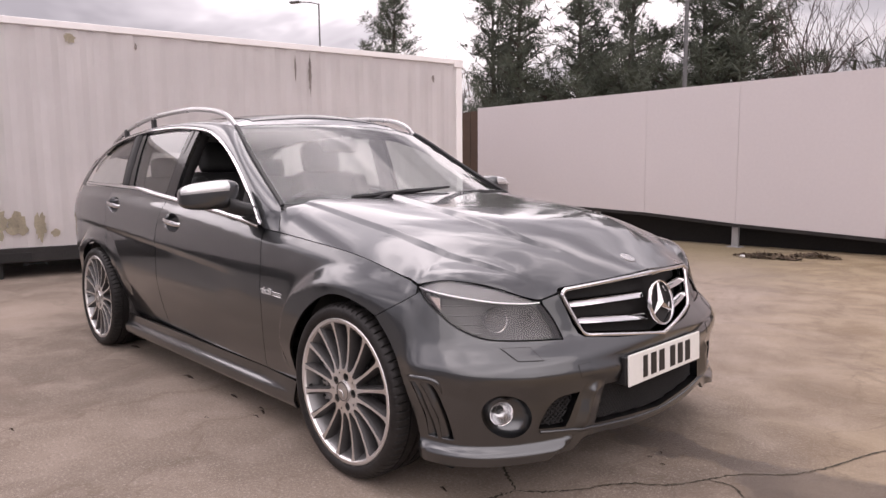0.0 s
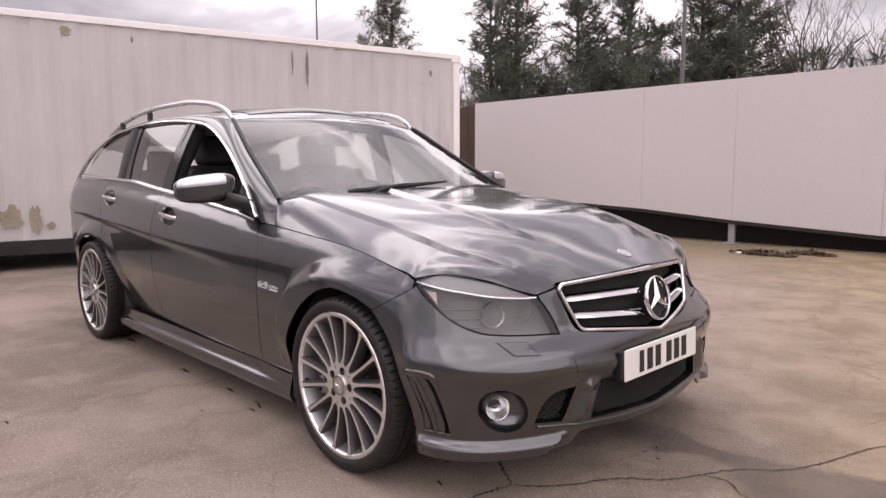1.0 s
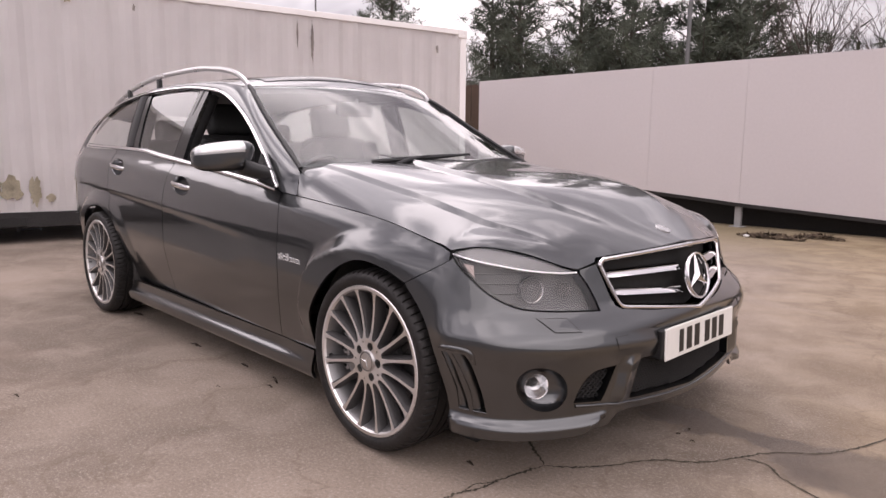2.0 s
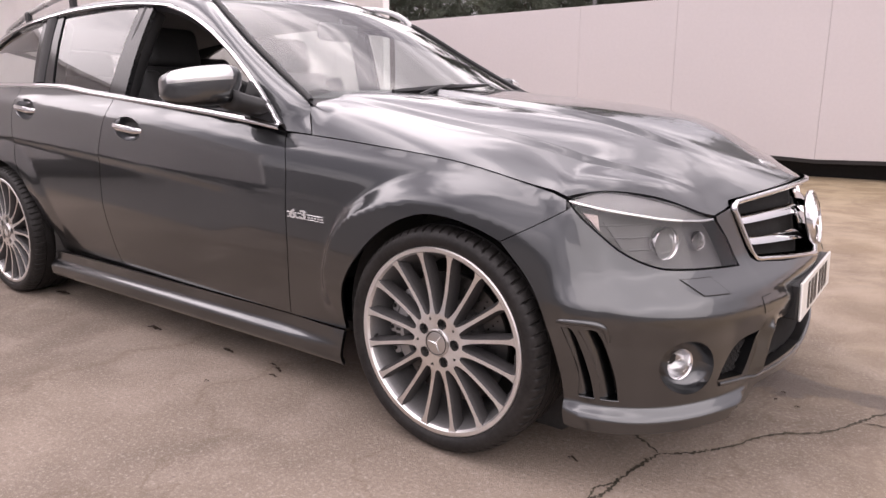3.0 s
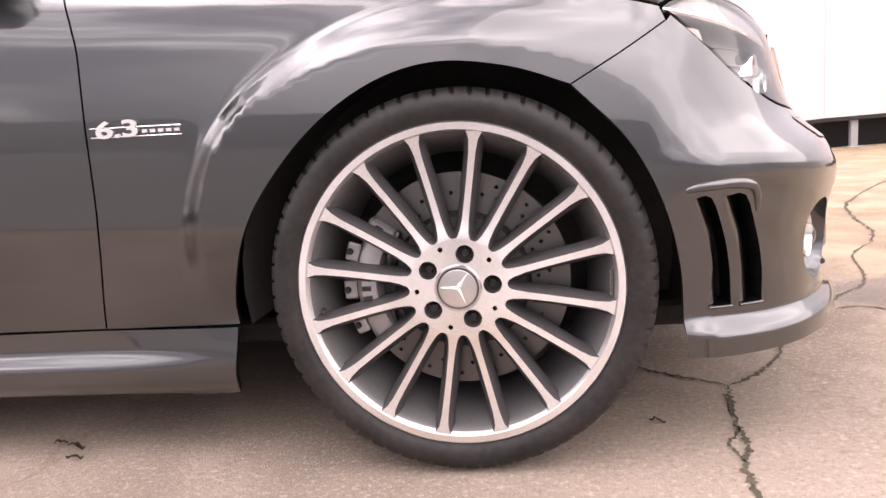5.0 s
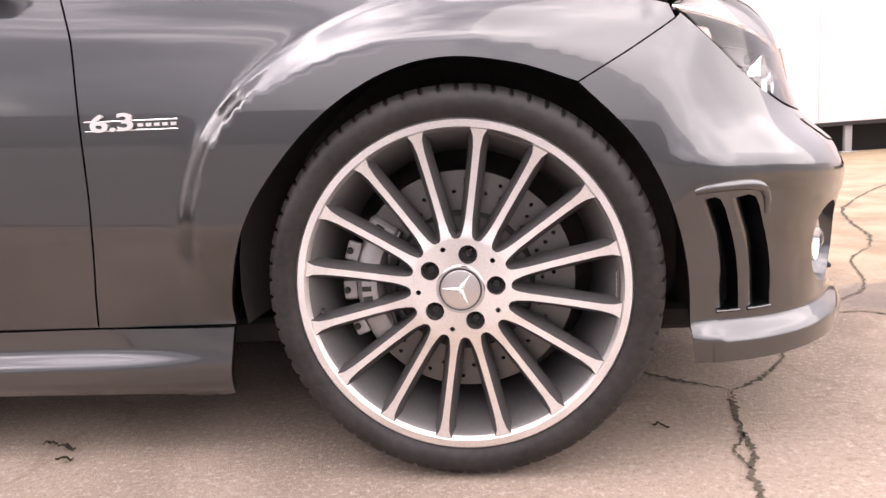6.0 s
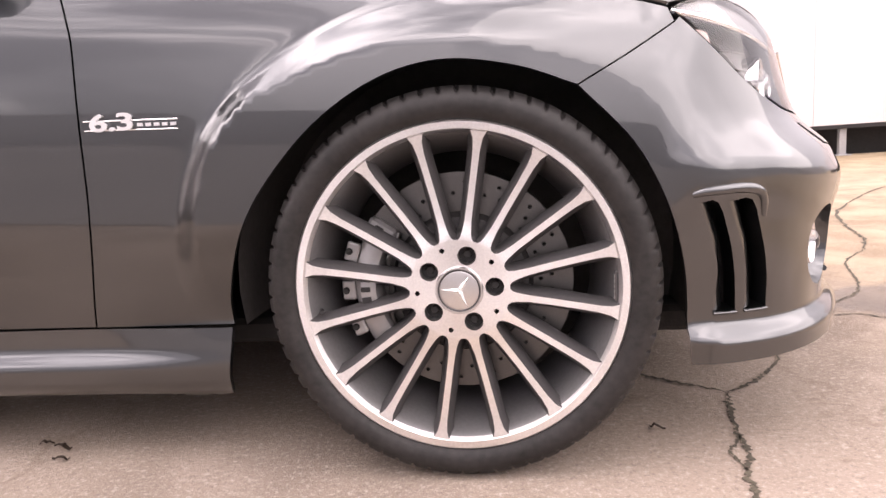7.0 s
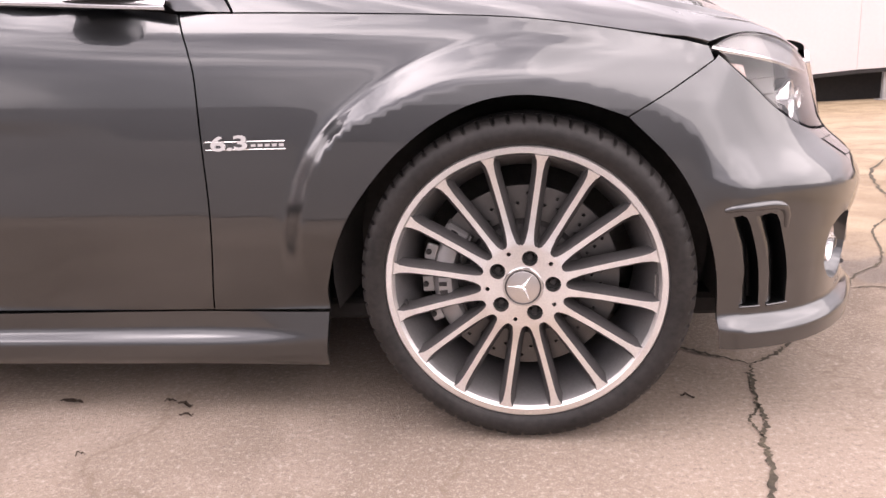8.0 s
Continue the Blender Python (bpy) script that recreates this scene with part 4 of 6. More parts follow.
sheet("bumper_backing", [(.378, .48), (.440, .235), (.60, .21), (NOSE_S, .21), (2 * NOSE_S - .60, .21), (2 * NOSE_S - .440, .235), (2 * NOSE_S - .378, .48), (NOSE_S, .50)], behind(.05), DARK, front_bumper, 0.05, thick=0)

# headlamps
for flip_side in (False, True):
    lamp = sheet("headlamp", HL_TOP + HL_IN[1:] + HL_LOW[::-1][1:-1], body, LENS_GLASS, car, 0.02, gap=.004, thick=.004, mirror=flip_side, label="clear-lensed headlamp with round projectors")
    lamp.visible_shadow = False
    sheet("housing", HL_TOP + HL_IN[1:] + HL_LOW[::-1][1:-1], behind(.042), LAMP_DARK, lamp, 0.03, thick=-.038, gap=.004, mirror=flip_side)

# bonnet
edge_sz = [(-.655 + .11, float(SHOULDER(-.545)))] + [p for p in top_line if p[0] > -.54][:-1] + HL_TOP + [(.862, .712), (.955, .726), (1.15, .732), (1.4, .738), (NOSE_S, .741)]
edge_sz = [p for a, b in zip(edge_sz, edge_sz[1:]) for p in [(a[0] + (b[0] - a[0]) * k / 5, a[1] + (b[1] - a[1]) * k / 5) for k in range(5)]] + [edge_sz[-1]]
edge_xyz = body(np.array([p[0] for p in edge_sz]), np.array([p[1] for p in edge_sz]))
edge_d = edge_xyz[:, 2] - hood_base(edge_xyz[:, 0], edge_xyz[:, 1])
rear_edge = [(-.545, -.812), (-.575, -.785), (-.605, -.765), (-.56, -.66), (-.50, -.45), (-.465, -.2), (-.455, 0)]
C1 = curve([(-.62, .665), (.15, .668), (.30, .655), (.48, .575), (.60, .46), (.70, .40)])
C2 = curve([(-.6, .24), (-.28, .315), (.11, .385), (.38, .36), (.55, .24), (.70, .12)])
TIP_RISE = np.array([edge_xyz[:, 0], np.abs(edge_xyz[:, 1])]).T


def ramp(a, b, v):
    """Straight from 0 to 1 with hardly rounded ends."""
    return .8 * np.clip((v - a) / (b - a), 0, 1) + .2 * smooth(a, b, v)


def bonnet(x, y):
    x, y = np.broadcast_arrays(np.asarray(x, float), np.asarray(y, float))
    a = np.abs(y)
    z = hood_base(x, a)
    z = z + .009 * (1 - ramp(-.014, .010, a - C1(x))) * smooth(.60, .40, x) + .015 * (1 - ramp(-.020, .010, a - C2(x))) * smooth(.56, .30, x)
    p = np.stack([x.ravel(), a.ravel()], 1)
    d = np.linalg.norm(p[:, None] - TIP_RISE[None], axis=2)
    w = np.exp(-((d - d.min(1)[:, None]) / .035)) / (d + .02)
    delta = (w * edge_d[None]).sum(1) / w.sum(1)
    z = z + (delta * np.exp(-(d.min(1) / .10) ** 2)).reshape(z.shape)
    rear = smooth(-.50, -.62, x) * smooth(.62, .80, a)
    z = z + rear * (np.interp(a, [.66, .765, .785, .812], [0, .022, .012, 0]))
    return np.stack([x, y, z], -1)


hood_r = [(float(x), float(y)) for x, y in edge_xyz[:, :2]]
hood_poly = rear_edge[::-1] + hood_r[1:] 
hood_poly = hood_poly + [(x, -y) for x, y in hood_poly[::-1][1:-1]]
hood_lines = [[(x, (float(c(x)) + d) * sg) for x in np.linspace(-.58, .56, 50)] for sg in (1, -1) for c, ds in ((C1, (-.0165, -.0115, .0075, .0125)), (C2, (-.0225, -.0175, -.005, .0075, .0125))) for d in ds]
hood = sheet("bonnet", hood_poly, bonnet, PAINT, car, 0.0135, gap=.0012, lines=hood_lines, label="creased dark grey bonnet with a raised middle")

# pillars, roof edge, windscreen, roof
E_LINE = spline([(-.548, -.812, .875), (-.583, -.783, .925), (-.612, -.760, .972), (-.80, -.718, 1.075), (-1.0, -.678, 1.188), (-1.17, -.640, 1.290), (-1.31, -.608, 1.362), (-1.50, -.598, 1.393), (-1.9, -.596, 1.412), (-2.4, -.592, 1.405), (-2.9, -.578, 1.372), (-3.25, -.560, 1.325), (-3.5, -.548, 1.27)], 6)
DLO = [(-.655, .885), (-.705, .915), (-.735, .945), (-.86, 1.045), (-1.02, 1.150), (-1.20, 1.243), (-1.40, 1.318), (-1.58, 1.356), (-1.95, 1.384), (-2.4, 1.380), (-2.85, 1.338), (-3.15, 1.262), (-3.36, 1.16)]
C_LINE = spline([tuple(cab(x, z)) if i else (-.655, -.824, .884) for i, (x, z) in enumerate(DLO)], 6)
for flip_side in (False, True):
    rows = []
    for i, (c, e) in enumerate(zip(C_LINE, E_LINE)):
        c, e = np.array(c), np.array(e)
        n = np.array((.15, -.80, .55))
        rows.append([c + (e - c) * t + n * .016 * min(1, i / 14) * math.sin(math.pi * t) ** .8 for t in np.linspace(0, 1, 9)])
    loft("pillar_and_roof_rail_panel", rows, PAINT, car, "body-coloured windscreen pillar and roof edge", mirror=flip_side)
    bm = bmesh.new()
    sgn = -1 if flip_side else 1
    add_tube(bm, [(x, (y - .004) * sgn, z) for x, y, z in C_LINE[4:]], .0085, 8)
    part("window_chrome", bm, CHROME, car, "bright window surround strip")
    strip = [(x, float(BELT(x))) for x in np.linspace(-.668, -3.36, 40)]
    rows = []
    for x, z in strip:
        yb = float(-cab(x, max(z, .93))[1]) if x < -.8 else float(np.interp(x, [-.8, -.668], [-cab(-.8, .93)[1], .826]))
        rows.append([(x, -(yb + .016) * sgn, z - .012), (x, -(yb + .019) * sgn, z - .004), (x, -(yb + .012) * sgn, z + .005), (x, -(yb - .006) * sgn, z + .008)])
    loft("belt_chrome", rows if not flip_side else [r[::-1] for r in rows], CHROME, car, "bright waist strip under the side windows")

i0, i1 = 12, 36
E_W, E_R = E_LINE[i0:i1 + 1], E_LINE[i1:]


def screen(u, v):
    """Windscreen: u from -1 to 1 across, v from 0 at the foot to 1 at the roof."""
    u, v = np.broadcast_arrays(np.asarray(u, float), np.asarray(v, float))
    e = np.array(E_W)
    k = np.linspace(0, 1, len(e))
    x, y, z = (np.interp(v, k, e[:, i]) for i in range(3))
    b = 1 - u * u
    return np.stack([x + (.165 * (1 - v) + .085 * v) * b, u * -y * -1, z + b * (.012 + .013 * v + .03 * v * (1 - v))], -1)


us, vs = np.linspace(-1, 1, 25), np.linspace(0, 1, 21)
ws = loft("windscreen", [[screen(u, v) for u in us * .985] for v in .02 + vs * .965], SCREEN_GLASS, car, "clear raked windscreen reflecting clouds", turn=True)
ws.visible_shadow = False
rows = [[screen(u, v) + np.array((0, 0, -.004)) for v in np.linspace(0, 1, 24)] for u in (-1, -.962)]
for flip_side in (False, True):
    loft("windscreen_band", rows, BLACK_TRIM, car, "black band round the windscreen", mirror=flip_side)
for sgn in (1, -1):
    part("windscreen_seal", tube([(x + .004, (y + .006) * sgn, z + .006) for x, y, z in E_W], .010, 8), BLACK_TRIM, car, "black rubber windscreen seal", smooth_angle=80)
loft("header_band", [[screen(u, v) + np.array((0, 0, -.004)) for u in us] for v in (.955, 1.0)], GLOSS_BLACK, car)
loft("cowl", [[screen(u, 0) + np.array((dx, 0, dz)) for u in us] for dx, dz in ((-.012, .012), (.03, -.012), (.10, -.035), (.16, -.055))], BLACK_TRIM, car, "black plastic scuttle below the windscreen")


def roof(u, v):
    e = np.array(E_R)
    k = np.linspace(0, 1, len(e))
    x, y, z = (np.interp(v, k, e[:, i]) for i in range(3))
    b = 1 - u * u
    return np.array((x + (.085 * (1 - v) - .06 * v) * b, u * -y * -1, z + (.025 + .036 * float(smooth(0, .13, v))) * b))


loft("roof", [[roof(u, v) for u in us] for v in np.linspace(0, 1, 40)], PAINT, car, "dark grey roof with a glass front panel")
loft("sunroof_glass", [[roof(u, v) + np.array((0, 0, .003)) for u in us * .80] for v in np.linspace(.07, .36, 12)], GLOSS_BLACK, car, "dark glass roof panel")
# tailgate closes the rear
def tail_point(u, t):
    top, low = roof(u, 1.0), np.array((-3.80 + .19 * u * u, u * .74, .98))
    p = top + (low - top) * t
    p[0] -= (.10 * math.sin(math.pi * min(1, t * 1.1)) * (1 - t) + .02 * math.sin(math.pi * t)) * (1 - u * u)
    return p


tail_u = [-1, -.92, -.84, -.6, -.3, 0, .3, .6, .84, .92, 1]
tail_t = [0, .05, .10, .25, .40, .55, .70, .78, .86, 1]
verts = [tail_point(u, t) for t in tail_t for u in tail_u]
faces = []
for i in range(len(tail_t) - 1):
    for j in range(len(tail_u) - 1):
        if not (2 <= i < 7 and 2 <= j < 8):
            k = i * len(tail_u) + j
            faces.append((k, k + 1, k + 12, k + 11))
tailgate = mesh_object("tailgate", verts, faces, PAINT, car, "dark grey tailgate with a wide rear window", True)
g = loft("rear_window", [[tail_point(u, t) - np.array((-.004, 0, .002)) for u in np.linspace(-.86, .86, 13)] for t in np.linspace(.09, .79, 8)], TINT_GLASS, tailgate, "wide rear window")
g.visible_shadow = False
for flip_side in (False, True):
    end_c, end_e = np.array(C_LINE[-1]), np.array(E_LINE[-1])
    g = []
    for t in np.linspace(0, 1, 10):
        a = end_c + (np.array((-3.50, -.735, .97)) - end_c) * t
        b = end_e + (np.array((-3.68, -.68, .93)) - end_e) * t
        b = b + np.array((-.015, -.02, 0)) * math.sin(math.pi * t)
        g.append([a + (b - a) * q + np.array((0, -.03, 0)) * math.sin(math.pi * q) for q in np.linspace(0, 1, 8)])
    loft("rear_pillar", g, PAINT, car, mirror=flip_side)

# side glass and dark pillars
def dlo_between(a, b, slant_a=0.0, slant_b=0.0):
    """An outline in the side window opening from x=a to x=b, ends slanted."""
    top_c = curve(sorted((x, z) for x, z in DLO[2:]))
    za, zb = float(top_c(a + slant_a)), float(top_c(b + slant_b))
    low = [(x, float(BELT(x)) + .004) for x in np.linspace(a, b, 10)]
    up = [(x, float(top_c(x)) - .008) for x in np.linspace(b + slant_b, a + slant_a, 12)]
    return low + up


for flip_side in (False, True):
    g = sheet("rear_door_glass", dlo_between(-1.80, -2.30, .05, -.10), cab, TINT_GLASS, car, 0.05, thick=0, mirror=flip_side, flip=False, off=-.010, label="tinted rear door window")
    g.visible_shadow = False
    g = sheet("quarter_glass", dlo_between(-2.52, -3.33, -.10, .05), cab, TINT_GLASS, car, 0.05, thick=0, mirror=flip_side, off=-.010, label="dark tinted load-bay window")
    g.visible_shadow = False
    sheet("centre_pillar", dlo_between(-1.665, -1.795, .03, .05), cab, GLOSS_BLACK, car, 0.04, thick=.02, mirror=flip_side, off=-.004, label="black gloss door pillar")
    sheet("rear_pillar_trim", dlo_between(-2.31, -2.515, -.10, -.10), cab, GLOSS_BLACK, car, 0.04, thick=.02, mirror=flip_side, off=-.004, label="black gloss door pillar")
    if flip_side:
        g = sheet("front_door_glass", dlo_between(-.86, -1.655, .02, .03), cab, TINT_GLASS, car, 0.05, thick=0, mirror=True, off=-.010, label="front side window")
        g.visible_shadow = False
    sheet("window_corner", [(-.735, .935), (-.70, float(BELT(-.70)) + .004), (-.90, float(BELT(-.90)) + .004), (-.885, 1.05), (-.86, 1.035)], cab, BLACK_TRIM, car, 0.03, thick=.01, mirror=flip_side, off=-.002)
    sgn = -1 if flip_side else 1
    pts = [tuple(np.array(cab(x, z)) * [1, sgn, 1] + np.array((0, sgn * .022, -.012))) for x, z in spline(DLO[3:9], 5)]
    part("window_seal", tube(pts, .016, 6), BLACK_TRIM, car)

    # roof rail with its feet
    rail = spline([(-1.285, -.603, 1.352), (-1.33, -.604, 1.390), (-1.40, -.604, 1.424), (-1.50, -.604, 1.450), (-1.66, -.603, 1.470), (-1.89, -.602, 1.483), (-2.39, -.598, 1.474), (-2.80, -.588, 1.430), (-3.12, -.576, 1.362), (-3.20, -.572, 1.335)], 6)
    rail = [(x, y * sgn, z) for x, y, z in rail]
    ob = part("roof_rail", tube(rail, .0115, 10, 1.25), SATIN, car, "satin silver roof rail")
    for x, z in ((-2.40, 1.435), (-2.88, 1.395)):
        part("rail_foot", box((.05, .022, .07), Matrix.Translation((x, -.592 * sgn, z - .005)), .008), BLACK_TRIM, ob)

    # wheel housings
    for wx in (0, -2.765):
        rows = []
        for a in np.linspace(radians(-18 if wx else -14), radians(200 if wx else 190), 24):
            rows.append([(wx + .405 * math.cos(a), -y * sgn, .325 + .395 * math.sin(a)) for y in (.800 if wx == 0 else .82, .56)])
        loft("wheel_housing", rows, LINER, car)
        part("wheel_housing_wall", lathe([(.0001, 0), (.41, 0)], Matrix.Translation((wx, -.56 * sgn, .335)) @ Matrix.Rotation(radians(90), 4, "X"), 24, False), LINER, car)

part("underbody", box((3.9, 1.30, .05), Matrix.Translation((-1.45, 0, .20)), .01), DARK, car)
part("front_undertray", box((.62, 1.16, .03), Matrix.Translation((.38, 0, .205)), .01), DARK, car)


# ---- wheels: local y points inwards, the hub face lies at y = 0 ----
SPOKES, FIRST_SPOKE, BOLT_TURN = 16, 80.0, 75.0
TO_Y = Matrix.Rotation(radians(90), 4, "X")  # lathe height h goes to y = -h


def ring_lathe(profile, seg=72):
    """A closed turned ring; profile of (radius, y)."""
    return lathe([(r, -y) for r, y in profile], TO_Y, seg, False, True)


def make_rim():
    prof = [(.2545, -.0085), (.2565, -.0115), (.2675, -.0125), (.2705, -.0095), (.2705, -.002), (.262, .004), (.255, .016), (.250, .030), (.236, .070), (.228, .120), (.234, .170), (.256, .192), (.266, .196),
            (.266, .202), (.250, .200), (.226, .180), (.219, .120), (.226, .070), (.238, .030), (.2465, .006), (.2510, -.004)]
    bm = ring_lathe(prof, 120)
    for f in bm.faces:
        c = f.calc_center_median()
        r = math.hypot(c.x, c.z)
        f.material_index = 0 if (c.y < -.0040 and r > .2505) else 1
    return bm


def make_spoke():
    """One slim spoke along local +x: machined face, painted flanks."""
    bm = bmesh.new()
    stations = [(.0795, .0135, -.0040), (.085, .0092, -.0036), (.094, .0072, -.0022), (.112, .0056, .0005), (.150, .0052, .0010), (.190, .0053, -.0015), (.225, .0057, -.0050), (.243, .0078, -.0080), (.2535, .0125, -.0100)]
    rings = []
    for r, w, y in stations:
        deep = .040 + .012 * (1 - (r - .06) / .19)
        flank = w + .0100
        rings.append([bm.verts.new(v) for v in ((r, y + .0012, -w - .0008), (r, y, -w), (r, y, w), (r, y + .0012, w + .0008), (r, y + deep * .55, flank), (r, y + deep, flank - .003), (r, y + deep, -flank + .003), (r, y + deep * .55, -flank))])
    for a, b in zip(rings, rings[1:]):
        for k in range(8):
            f = bm.faces.new((a[k], a[(k + 1) % 8], b[(k + 1) % 8], b[k]))
            f.material_index = 0 if k == 1 else 1
    bm.faces.new(rings[0])
    bm.faces.new(list(reversed(rings[-1])))
    return bm


def flat_ring(name, outer_r, holes, material, parent, y, thick, inner_r=None, seg=96, step=.02, label="", extra_hole=()):
    surf = lambda u, v: np.stack([u, np.zeros_like(u) + y, v], -1)
    circle = lambda cx, cy, r, n: [(cx + r * math.cos(a), cy + r * math.sin(a)) for a in np.linspace(0, 2 * math.pi, n, endpoint=False)]
    hl = [circle(a, b, r, n) for a, b, r, n in holes]
    if inner_r:
        hl.append(circle(0, 0, inner_r, 48))
    return sheet(name, circle(0, 0, outer_r, seg), surf, material, parent, step, holes=hl, thick=thick, label=label)


def make_tyre():
    """Tyre with shoulder blocks and long grooves."""
    prof = [(.262, -.0010), (.2685, -.0065), (.2760, -.0145), (.2850, -.0185), (.2960, -.0195), (.3060, -.0165), (.3130, -.0105), (.3180, -.0035), (.3215, .0060), (.3232, .0180), (.3240, .0300),
            (.3240, .0335), (.3175, .0345), (.3175, .0415), (.3242, .0425), (.3246, .0740), (.3180, .0750), (.3180, .0850), (.3246, .0860), (.3246, .1100), (.3180, .1110), (.3180, .1210), (.3244, .1220), (.3240, .1520),
            (.3175, .1530), (.3175, .1600), (.3238, .1610), (.3210, .1850), (.3110, .2020), (.2920, .2100), (.2720, .2040), (.2620, .1980)]
    blocks, per = 70, 10
    seg = blocks * per
    verts, faces = [], []
    for i in range(seg):
        a = 2 * math.pi * i / seg
        for r, y in prof:
            if i % per < 2 and (.0035 > y > -.0150 or (.004 < y < .031) or (.161 < y < .19)) and r > .3045:
                r = r - (.0060 if y > -.0040 else .0028)
            sk = a + (.012 if y > .09 else 0) + y * .35
            if r < .3:
                sk = a
            verts.append((r * math.cos(sk), y, r * math.sin(sk)))
    n = len(prof)
    for i in range(seg):
        for j in range(n - 1):
            faces.append((i * n + j, i * n + j + 1, ((i + 1) % seg) * n + j + 1, ((i + 1) % seg) * n + j))
    return verts, faces


def build_wheel(x, y, turn, first, label):
    rim = part("wheel", make_rim(), MACHINED, car, label, (BARREL,), 40)
    rim.matrix_world = pose(x, y, .325, 0, 0, turn)
    bm0 = make_spoke()
    spoke = part("spoke", bm0, MACHINED, rim, "", (WHEEL_PAINT,), 50)
    spoke.data.use_auto_texspace = False
    spoke.data.texspace_location, spoke.data.texspace_size = (0, 0, 0), (.27, .27, .27)
    for k in range(SPOKES):
        ob = spoke if k == 0 else new("spoke", spoke.data)
        ob.parent = rim
        ob.matrix_basis = Matrix.Rotation(-radians(first + 22.5 * k), 4, "Y")
    bolts = [radians(BOLT_TURN + 72 * k) for k in range(5)]
    hub = flat_ring("hub_plate", .0815, [(.0570 * math.cos(a), .0570 * math.sin(a), .0152, 24) for a in bolts] + [(.0690 * math.cos(a + .63), .0690 * math.sin(a + .63), .0042, 10) for a in bolts], MACHINED, rim, -.0040, .022, step=.012)
    part("hub_back", lathe([(.0001, 0), (.082, 0), (.084, -.03), (.0001, -.03)], Matrix.Translation((0, .019, 0)) @ TO_Y, 48, False), DARK, hub)
    for a in bolts:
        bm = lathe([(.0001, .0095), (.006, .0095), (.0085, .006), (.0085, -.002), (.012, -.004), (.012, -.006)], Matrix.Translation((.0570 * math.cos(a), .021, .0570 * math.sin(a))) @ TO_Y, 6, False)
        part("wheel_bolt", bm, DARK, hub)
    cap = part("centre_cap", lathe([(.0001, .0068), (.030, .0060), (.0325, .0055), (.0335, .0040), (.0350, .0062), (.0375, .0062), (.0392, .0030), (.0392, -.004)], Matrix.Translation((0, -.0045, 0)) @ TO_Y, 48, False), SATIN, rim, "silver wheel cap with a raised three-pointed emblem", smooth_angle=50)
    part("cap_ring", ring_lathe([(.0322, -.0112), (.0340, -.0120), (.0340, -.0085), (.0322, -.0085)], 48), WHEEL_PAINT, cap)
    bm = bmesh.new()
    for k in range(3):
        r = Matrix.Rotation(-radians(first - 26 + 120 * k), 4, "Y")
        v = [bm.verts.new(r @ Vector(p)) for p in ((.0305, -.0114, 0), (.0040, -.0112, .0036), (-.002, -.0112, 0), (.0040, -.0112, -.0036), (.004, -.0136, 0))]
        for a, b in ((0, 1), (1, 2), (2, 3), (3, 0)):
            bm.faces.new((v[a], v[b], v[4]))
    part("emblem", bm, SILVER_BADGE, cap)
    verts, faces = make_tyre()
    tyre = mesh_object("tyre", verts, faces, RUBBER, rim, "low-profile black tyre with fine shoulder blocks", True)
    tyre.data.set_sharp_from_angle(angle=radians(38))
    plaque = part("plaque", box((.050, .014, .004), Matrix.Rotation(radians(first - 79.0), 4, "Y") @ Matrix.Translation((.2475, .003, 0)) @ Matrix.Rotation(radians(90), 4, "Y"), .001), WHEEL_PAINT, rim, "small lettered plaque inside the rim")
    for k in range(5):
        part("lettering_bar", box((.0055, .0075, .0010), Matrix.Rotation(radians(first - 79.0), 4, "Y") @ Matrix.Translation((.2450, .002, .017 - .0085 * k)) @ Matrix.Rotation(radians(90), 4, "Y")), SATIN, plaque)
    part("valve", tube([(-.235, .010, -.03), (-.231, -.004, -.03)], .004, 8), BLACK_TRIM, rim)
    # brake behind the spokes
    rows = []
    for k in range(36):
        a = 2 * math.pi * k / 36
        for j in range(3):
            rows.append(((.132 + .019 * j) * math.cos(a + .05 * j), (.132 + .019 * j) * math.sin(a + .05 * j), .0036, 8))
    rows = [h for i, h in enumerate(rows) if (i // 3) % 2 == 0 or i % 3 == 1]
    disc = flat_ring("brake_disc", .186, rows, DISC, rim, .062, .010, inner_r=.120, step=.02, label="drilled steel brake disc")
    part("disc_back", ring_lathe([(.121, .0745), (.184, .0745), (.184, .090), (.121, .090)], 64), STEEL_DARK, disc)
    part("disc_bell", lathe([(.0001, -.030), (.100, -.040), (.112, -.046), (.121, -.068)], TO_Y, 48, False), STEEL_DARK, disc, smooth_angle=40)
    # caliper straddles the disc's trailing edge: a slim rounded body, bolted ears outside it, pads above
    bm = bmesh.new()
    prev = None
    for a in np.linspace(radians(150), radians(211), 19):
        e = abs(a - radians(180.5)) / radians(30.5)
        step = .007 * float(smooth(.42, .30, e))
        sec = [(.136, .058), (.137, .040 + .010 * e), (.143, .029 + .010 * e - step), (.152, .026 + .010 * e - step), (.168, .026 + .010 * e - step), (.177, .030 + .010 * e), (.182, .046), (.182, .118), (.136, .118)]
        ring = [bm.verts.new((r * math.cos(a), y, r * math.sin(a))) for r, y in sec]
        if prev:
            for k in range(9):
                bm.faces.new((prev[k], prev[(k + 1) % 9], ring[(k + 1) % 9], ring[k]))
        else:
            bm.faces.new(ring)
        prev = ring
    bm.faces.new(list(reversed(prev)))
    cal = part("brake_caliper", bm, CALIPER, rim, "large silver-grey brake caliper", smooth_angle=35)
    for a in (161, 181, 200):
        q = radians(a)
        m = Matrix.Rotation(-q, 4, "Y")
